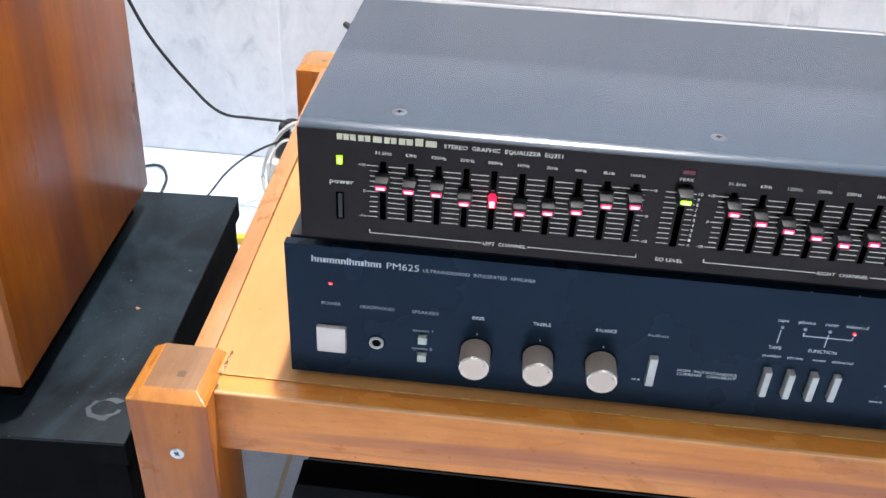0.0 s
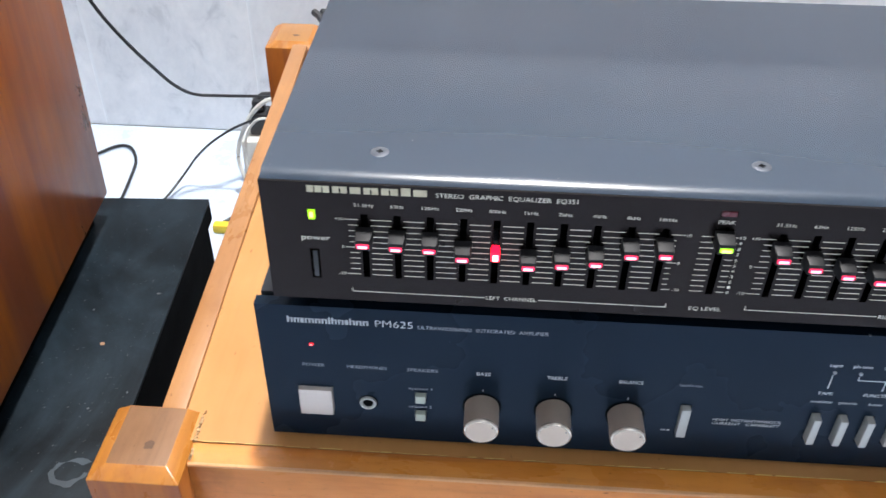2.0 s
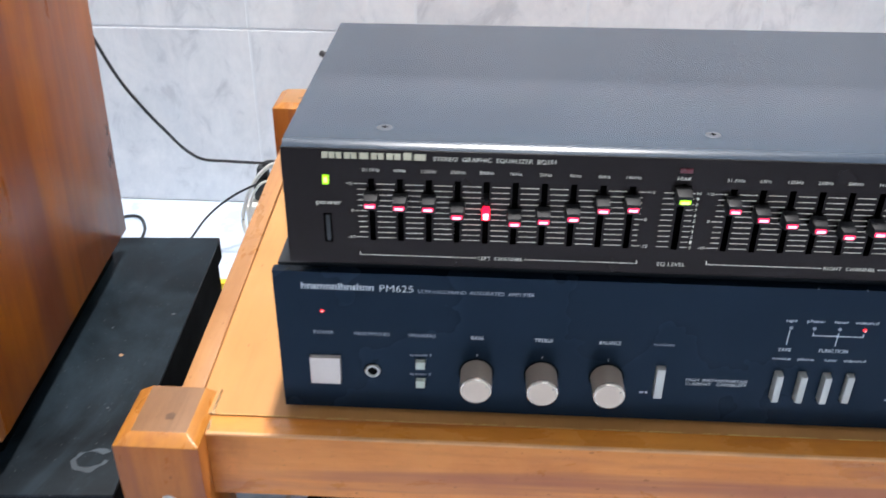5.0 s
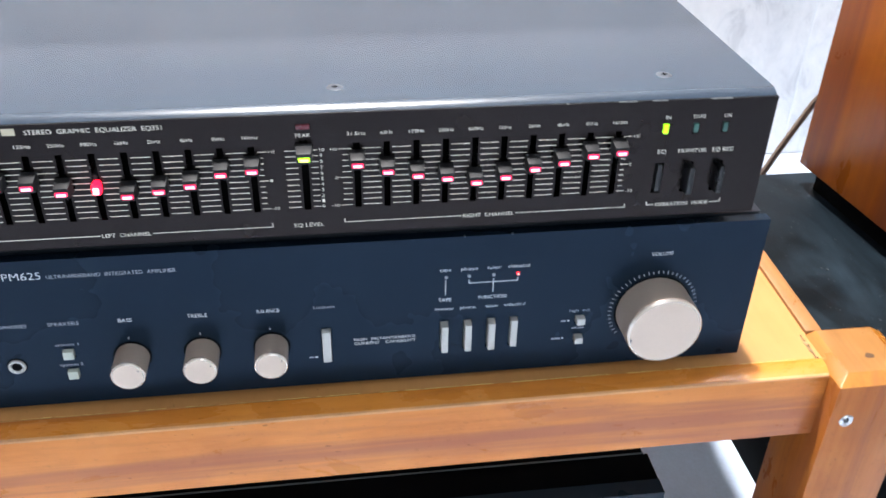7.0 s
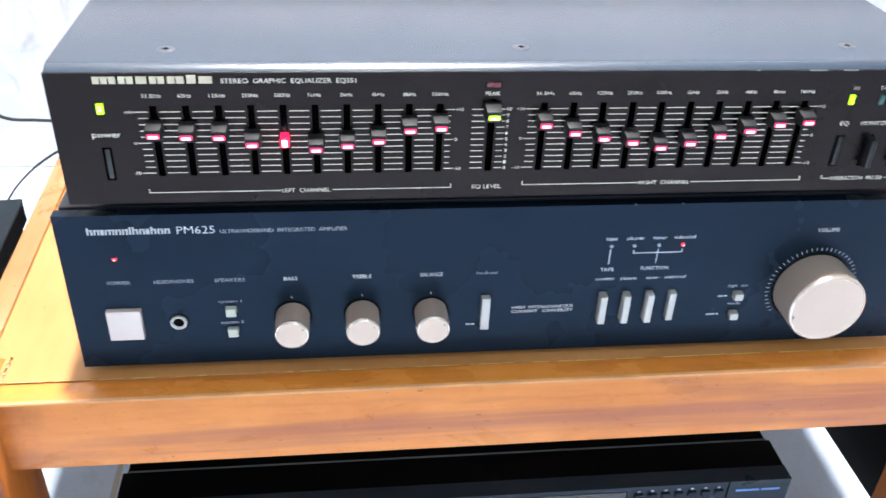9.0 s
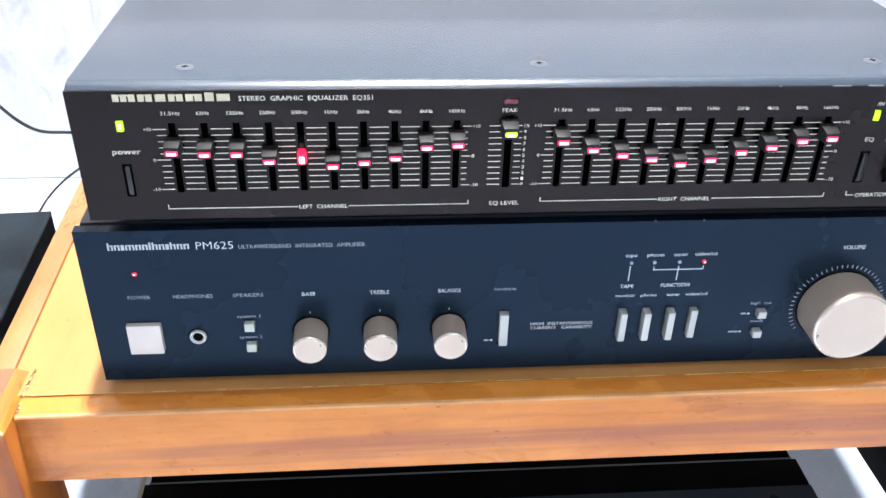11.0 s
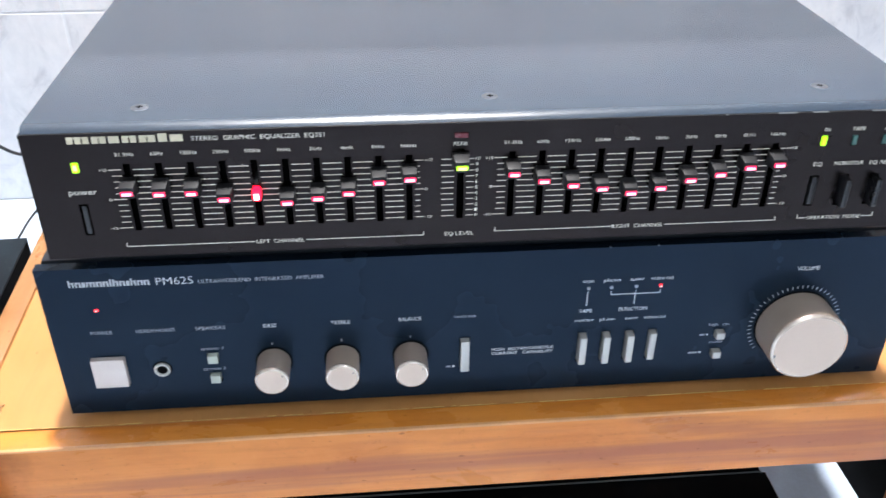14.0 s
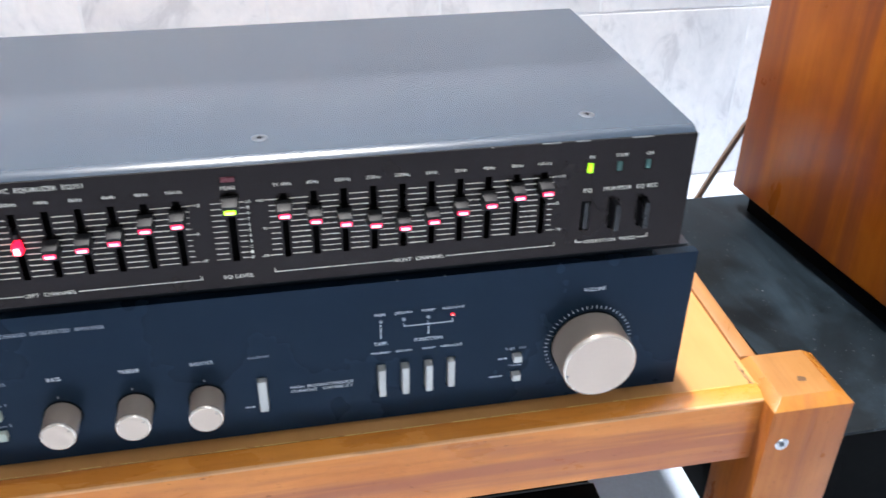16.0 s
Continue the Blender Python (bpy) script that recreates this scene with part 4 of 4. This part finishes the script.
badge_stems(eplate, M_BADGE, 0.0310, 0.0806, 0.4027, 0.0033, EY, [(1.7, 3, 0), (1.1, 2, 0), (0.8, 1, 0), (1.1, 2, 0), (1.25, 2, 0), (0.7, 1, 0.2), (1.0, 1, 0)], 0.0006)
lettering("STEREO  GRAPHIC  EQUALIZER  EQ351", eplate, M_CREAM, 0.0842, 0.1422, 0.4022, 0.0022, EY)
lettering("power", eplate, M_CREAM, 0.0268, 0.0392, 0.3775, 0.0028, EY)
for word, x, w in (("IN", 0.3755, 0.0026), ("TAPE", 0.3908, 0.0066), ("ON", 0.4052, 0.0036)):
    lettering(word, eplate, M_CREAM, x - w / 2, x + w / 2, 0.3970, 0.0019, EY)
for word, x, w in (("EQ", 0.3750, 0.0044), ("MONITOR", 0.3905, 0.0145), ("EQ REC", 0.4062, 0.0110)):
    lettering(word, eplate, M_CREAM, x - w / 2, x + w / 2, 0.3790, 0.0021, EY)
part("power_lamp", box(0.0306, 0.0334, EY - 0.0004, EY + 0.003, 0.3871, 0.3919, 0.0003), M_GREENLED, eq, "lit yellow-green power lamp")
part("lamp_core", box(0.0312, 0.0328, EY - 0.0006, EY + 0.002, 0.3882, 0.3910, 0.0003), M_GREENCORE, eq, "bright centre of the power lamp")
part("peak_lamp", box(0.2003, 0.2065, EY - 0.0004, EY + 0.003, 0.3985, 0.4009, 0.0003), M_DULLRED, eq, "unlit dark red peak lamp")
for x, m, word in ((0.3752, M_GREENLED, "lit yellow-green lamp"), (0.3902, M_DULLGREEN, "unlit green lamp"), (0.4050, M_DULLGREEN, "unlit green lamp")):
    part("mode_lamp", box(x - 0.0012, x + 0.0012, EY - 0.0004, EY + 0.003, 0.3886, 0.3934, 0.0003), m, eq, word)
part("power_switch", taper(0.0320, 0.3630, EY + 0.0070, EY - 0.0002, 0.0030, 0.0156, 0.0023, 0.0148, bevel=0.0005), M_SWITCH, eq, "slim dark push switch")
for x, out in ((0.3752, 0.0004), (0.3900, 0.0052), (0.4055, 0.0052)):
    blade = part("mode_switch", taper(x + 0.0001, 0.3644, EY + 0.0070, EY - out, 0.0034, 0.0160, 0.0026, 0.0150, bevel=0.0005), M_SWITCH, eq, "slim glossy black push switch")
    for dx in (-0.0010, 0.0010):
        part("ridge", box(x + 0.0001 + dx - 0.0003, x + 0.0001 + dx + 0.0003, EY - out - 0.0005, EY - out + 0.0006, 0.3575, 0.3713, 0.0002, 1), M_SWITCH, blade)

# ---- the compact disc player ----
CY = 0.010
cd = thing("disc_player", (0.207, 0.15, 0), "charcoal compact disc player with a lit display, under the rack", "disc player")
CX0, CX1, CZ0, CZ1 = -0.009, 0.4235, 0.0330, 0.1175
part("front", holed_plate(CX0, CX1, CZ0, CZ1, CY, CY + 0.012, [(0.0150, 0.1620, 0.0740, 0.1000), (0.1780, 0.3130, 0.0640, 0.1140)]), M_CDFACE, cd, smooth=0)
part("front_top", box(CX0, CX1, CY + 0.0121, 0.046, CZ1 - 0.004, CZ1 - 0.0006, 0.0006), M_CASE, cd)
part("case", box(CX0 + 0.003, CX1 - 0.003, 0.0465, 0.300, 0.020, CZ1, 0.0015), M_CASE, cd)
# Pale strip stands in for the highlight along the case seam.
part("case_edge", box(CX0 + 0.003, CX1 - 0.003, 0.0458, 0.0466, CZ1 - 0.0010, CZ1 + 0.0004, 0.0002, 1), M_SCUFFGLINT, cd, "grey strip painted as the highlight on the case edge")
part("inner", box(CX0 + 0.004, CX1 - 0.004, CY + 0.0125, 0.0460, 0.024, CZ1 - 0.0045), M_DEEP, cd, smooth=0)
for fx in (0.03, 0.385):
    for fy in (0.045, 0.27):
        part("foot", lathe([(0.016, 0), (0.015, 0.0245)], (fx, fy, 0.0), "z", 20), M_DEEP, cd)
tray = part("disc_tray", box(0.0172, 0.1598, CY - 0.0010, CY + 0.010, 0.0752, 0.0988, 0.0008), M_CDFACE, cd, "charcoal drawer front")
part("tray_groove", box(0.0150, 0.0171, CY + 0.004, CY + 0.010, 0.0745, 0.0995), M_DEEP, tray, smooth=0)
window = part("display_window", box(0.1785, 0.3125, CY - 0.0002, CY + 0.010, 0.0645, 0.1135, 0.0005), M_SMOKE, cd, "smoked display window")
DY = CY - 0.0003
word_bars(cd, M_PRINT, -0.0020, 0.0310, 0.1050, 0.0044, CY, [1, 1.1, 1.1, 1], "maker_badge")
part("lit_arrow", taper(0.1905, 0.1036, DY + 0.0002, DY - 0.0001, 0.0050, 0.0042, 0.0048, 0.0040), M_GREENLED, window, smooth=0)
lettering("9", window, M_FLUOR, 0.2060, 0.2102, 0.1020, 0.0066, DY)
lettering("1", window, M_FLUOR, 0.2285, 0.2305, 0.1030, 0.0066, DY)
lettering("251", window, M_FLUOR, 0.2450, 0.2640, 0.1012, 0.0066, DY)
bar(window, M_FLUOR, 0.2270, 0.2370, 0.0946, 0.0966, DY, "lit_bar")
bar(window, M_FLUOR, 0.2385, 0.2450, 0.0944, 0.0962, DY, "lit_bar")
for k in range(6):
    bar(window, M_FLUOR, 0.2668 + k * 0.0054, 0.2673 + k * 0.0054, 0.0910, 0.1056, DY, "lit_grid_line")
for k in range(4):
    bar(window, M_FLUOR, 0.2673, 0.2938, 0.0910 + k * 0.0047, 0.0914 + k * 0.0047, DY, "lit_grid_line")
for r in range(5):
    for c in range(7 if r == 0 else 5):
        x = 0.3205 + (c * 0.0090 if r == 0 else c * 0.0125) + r * 0.0008
        z = 0.1095 - r * 0.0105
        key = part("key", taper(x, z, CY + 0.001, CY - 0.0018, 0.0060, 0.0042, 0.0054, 0.0036), M_KEY, cd, smooth=0)
        bar(key, M_DIM, x - 0.0010, x + 0.0010, z + 0.0030, z + 0.0044, CY, "printed_bar")
part("panel_seam", box(0.1765, 0.1775, CY - 0.0003, CY + 0.001, 0.0380, 0.1175), M_DEEP, cd, smooth=0)
part("panel_seam", box(0.3805, 0.3815, CY - 0.0003, CY + 0.001, 0.0380, 0.1175), M_DEEP, cd, smooth=0)
strip_panel = part("transport_strip", box(0.1790, 0.3780, CY - 0.0012, CY + 0.002, 0.0370, 0.0580, 0.0008), M_CASE, cd, "glossy black button strip")
for x, w in ((0.1860, 0.010), (0.2170, 0.016), (0.2470, 0.008), (0.2670, 0.008), (0.2870, 0.010), (0.3050, 0.010), (0.3350, 0.014), (0.3600, 0.012)):
    b = part("transport_button", box(x - w / 2, x + w / 2, CY - 0.0022, CY, 0.0400, 0.0500, 0.0006), M_CDFACE, strip_panel)
    bar(b, M_DIM, x - w * 0.25, x + w * 0.25, 0.0525, 0.0540, CY - 0.0012, "printed_bar")
for x, w in ((0.1880, 0.014), (0.2240, 0.018), (0.2560, 0.014)):
    bar(window, M_DIM, x - w / 2, x + w / 2, 0.0660, 0.0670, DY, "printed_bar")
part("eject_button", box(0.0020, 0.0265, CY - 0.0015, CY + 0.001, 0.0425, 0.0520, 0.0008), M_CASE, cd)
part("phones_socket", lathe([(0.0055, -0.001), (0.0055, 0.001), (0.0040, 0.001), (0.0036, -0.003)], (0.0625, CY, 0.0440), "y", 24), M_DEEP, cd)
word_bars(cd, M_DIM, 0.0780, 0.1340, 0.0405, 0.0018, CY, [4, 3, 1.2, 1.6, 2, 2.2, 2], "printed_bar")
part("dial", lathe([(0.0085, -0.001), (0.0085, 0.008), (0.0075, 0.009)], (0.4010, CY, 0.0770), "y", 32), M_CASE, cd)
word_bars(cd, M_BLUEPRINT, 0.3870, 0.4170, 0.1090, 0.0018, CY, [3, 2.4], "printed_bar")
word_bars(cd, M_DIM, 0.3880, 0.4120, 0.0935, 0.0022, CY, [3, 2], "printed_bar")

# ---- cables ----
def cable(name, pts, r, material, label, flat=1.0):
    ob = part(name, tube(pts, r, flat=flat), material)
    return tagged(ob, label, "cable")


cable("black_cable", [(-0.322, 0.487, 0.368), (-0.296, 0.492, 0.295), (-0.280, 0.497, 0.251), (-0.261, 0.502, 0.216), (-0.243, 0.513, 0.183), (-0.232, 0.529, 0.156), (-0.218, 0.544, 0.137), (-0.194, 0.555, 0.130), (-0.173, 0.576, 0.119), (-0.158, 0.588, 0.113), (-0.143, 0.598, 0.107)], 0.0018, M_CABLE, "thin black cable drooping from a loudspeaker to the extension block")
cable("black_cable", [(-0.282, 0.500, 0.003), (-0.268, 0.530, 0.006), (-0.254, 0.560, 0.018), (-0.231, 0.560, 0.048), (-0.203, 0.556, 0.075), (-0.168, 0.552, 0.098), (-0.132, 0.548, 0.110), (-0.095, 0.545, 0.08)], 0.0014, M_CABLE, "thin black cable rising from the floor")
cable("black_cable", [(-0.400, 0.600, 0.003), (-0.370, 0.638, 0.003), (-0.350, 0.640, 0.003), (-0.334, 0.616, 0.003), (-0.327, 0.586, 0.003), (-0.320, 0.500, 0.003), (-0.330, 0.42, 0.003)], 0.0019, M_CABLE, "thin black cable looped on the floor")
cable("white_cable", [(-0.120, 0.545, 0.135), (-0.140, 0.552, 0.128), (-0.160, 0.556, 0.108), (-0.175, 0.556, 0.080), (-0.182, 0.554, 0.052), (-0.176, 0.550, 0.025), (-0.160, 0.545, 0.006), (-0.130, 0.540, 0.003)], 0.0025, M_WHITECABLE, "white cable hanging in a bundle behind the rack")
cable("white_cable", [(-0.125, 0.530, 0.118), (-0.150, 0.540, 0.110), (-0.166, 0.544, 0.085), (-0.170, 0.544, 0.050), (-0.160, 0.538, 0.020), (-0.140, 0.530, 0.004), (-0.115, 0.520, 0.003)], 0.0015, M_WHITECABLE, "white cable hanging in a bundle behind the rack")
block = thing("extension_block", (-0.150, 0.595, 0.0), "white plastic extension block on the floor behind the rack", "power strip")
part("block_body", box(-0.184, -0.110, 0.574, 0.622, 0.0, 0.060, 0.004), M_WHITECABLE, block)
for sx in (-0.163, -0.141, -0.122):
    part("socket_plate", lathe([(0.0100, -0.0005), (0.0096, 0.0008)], (sx, 0.598, 0.060), "z", 20), M_WHITECABLE, block)
for px, pw, ph in ((-0.163, 0.0115, 0.104), (-0.140, 0.0085, 0.112)):
    plug = thing("power_plug", (px, 0.598, 0.0608), "black plug standing in the white extension block", "plug", "plugs in the extension block")
    part("plug_body", box(px - pw, px + pw, 0.586, 0.610, 0.0608, ph - 0.014, 0.004), M_CABLE, plug)
    part("plug_neck", box(px - pw * 0.6, px + pw * 0.6, 0.591, 0.605, ph - 0.0142, ph, 0.003), M_CABLE, plug)
    part("plug_cord", tube([(px, 0.598, ph - 0.004), (px + 0.005, 0.603, ph + 0.003), (px + 0.020, 0.610, ph - 0.006), (px + 0.034, 0.618, 0.05), (px + 0.040, 0.632, 0.003), (px + 0.07, 0.640, 0.003)], 0.0030), M_CABLE, plug)
ylw = thing("signal_plug", (-0.178, 0.470, 0.0), "small yellow plug on a black cable on the floor", "plug")
part("plug_body", box(-0.198, -0.176, 0.474, 0.485, 0.0, 0.011, 0.003), M_YELLOW, ylw)
part("plug_cord", tube([(-0.190, 0.486, 0.0055), (-0.178, 0.500, 0.006), (-0.160, 0.512, 0.004), (-0.120, 0.530, 0.003), (-0.10, 0.56, 0.003)], 0.0022), M_CABLE, ylw)
twin = thing("speaker_cable", (0.70, 0.40, 0.0), "brown twin-core cable running up to a loudspeaker", "cable")
for d in (-0.0017, 0.0017):
    part("core", tube([(0.600, 0.400, 0.003), (0.630, 0.400, 0.050), (0.656 + d, 0.400, 0.113), (0.675 + d, 0.400, 0.157), (0.693 + d, 0.400, 0.195), (0.708 + d, 0.398, 0.224), (0.725, 0.380, 0.250), (0.745, 0.330, 0.268)], 0.0022), M_BROWNCABLE, twin)
for pts in ([(-0.018, 0.250, 0.369), (-0.012, 0.242, 0.368), (0.002, 0.218, 0.362), (0.020, 0.188, 0.360)], [(-0.013, 0.254, 0.368), (-0.007, 0.245, 0.366), (0.008, 0.221, 0.360), (0.028, 0.188, 0.358)], [(0.022, 0.247, 0.386), (0.028, 0.238, 0.380), (0.034, 0.220, 0.372), (0.044, 0.188, 0.366)]):
    cable("signal_lead", [(x + 0.004, y, z - 0.002) for x, y, z in pts], 0.0024, M_CABLE, "black signal lead behind the equalizer")

# ---- floor tiles ----
FLOOR_TILE, FLOOR_JOINT = 0.400, 0.0040
floor_meshes = {}


def floor_tile_mesh(w, d):
    key = (round(w, 4), round(d, 4))
    if key not in floor_meshes:
        bm = box(0, w, 0, d, -0.0060, 0.0, 0.0005, 1)
        bmesh.ops.recalc_face_normals(bm, faces=bm.faces)
        me = bpy.data.meshes.new("floor_tile")
        bm.to_mesh(me)
        bm.free()
        me.materials.append(M_FLOOR)
        floor_meshes[key] = me
    return floor_meshes[key]


for i in range(-7, 9):
    xa = max(X0, -0.051 + i * FLOOR_TILE + FLOOR_JOINT / 2)
    xb = min(X1, -0.051 + (i + 1) * FLOOR_TILE - FLOOR_JOINT / 2)
    for j in range(11):
        yb = WALL_Y - 0.004 - j * FLOOR_TILE
        ya = max(Y0, yb - FLOOR_TILE + FLOOR_JOINT)
        if xb - xa < 0.02 or yb - ya < 0.02:
            continue
        ob = new("floor_tile", floor_tile_mesh(xb - xa, yb - ya))
        ob.location = (xa, ya, 0)
        ob.parent = floor

# ---- wall tiles, last ----
TILE_W, TILE_H, JOINT = 0.2095, 0.2455, 0.0034
tile_meshes = {}


def tile_mesh(w, h):
    key = (round(w, 4), round(h, 4))
    if key not in tile_meshes:
        bm = box(0, w, -0.0035, 0.0035, 0, h, 0.0003, 1)
        bmesh.ops.recalc_face_normals(bm, faces=bm.faces)
        me = bpy.data.meshes.new("tile")
        bm.to_mesh(me)
        bm.free()
        me.materials.append(M_MARBLE)
        tile_meshes[key] = me
    return tile_meshes[key]


first = 0.0205 - TILE_W * 10
for row in range(11):
    z = row * TILE_H + JOINT / 2
    h = min(TILE_H - JOINT, CEIL - z - 0.001)
    if h < 0.02:
        continue
    for col in range(23):
        x = first + col * TILE_W + JOINT / 2
        if x < X0 + 0.01 or x + TILE_W > X1 - 0.01:
            continue
        ob = new("tile", tile_mesh(TILE_W - JOINT, h))
        ob.location = (x, WALL_Y, z)
        ob.parent = wall_north
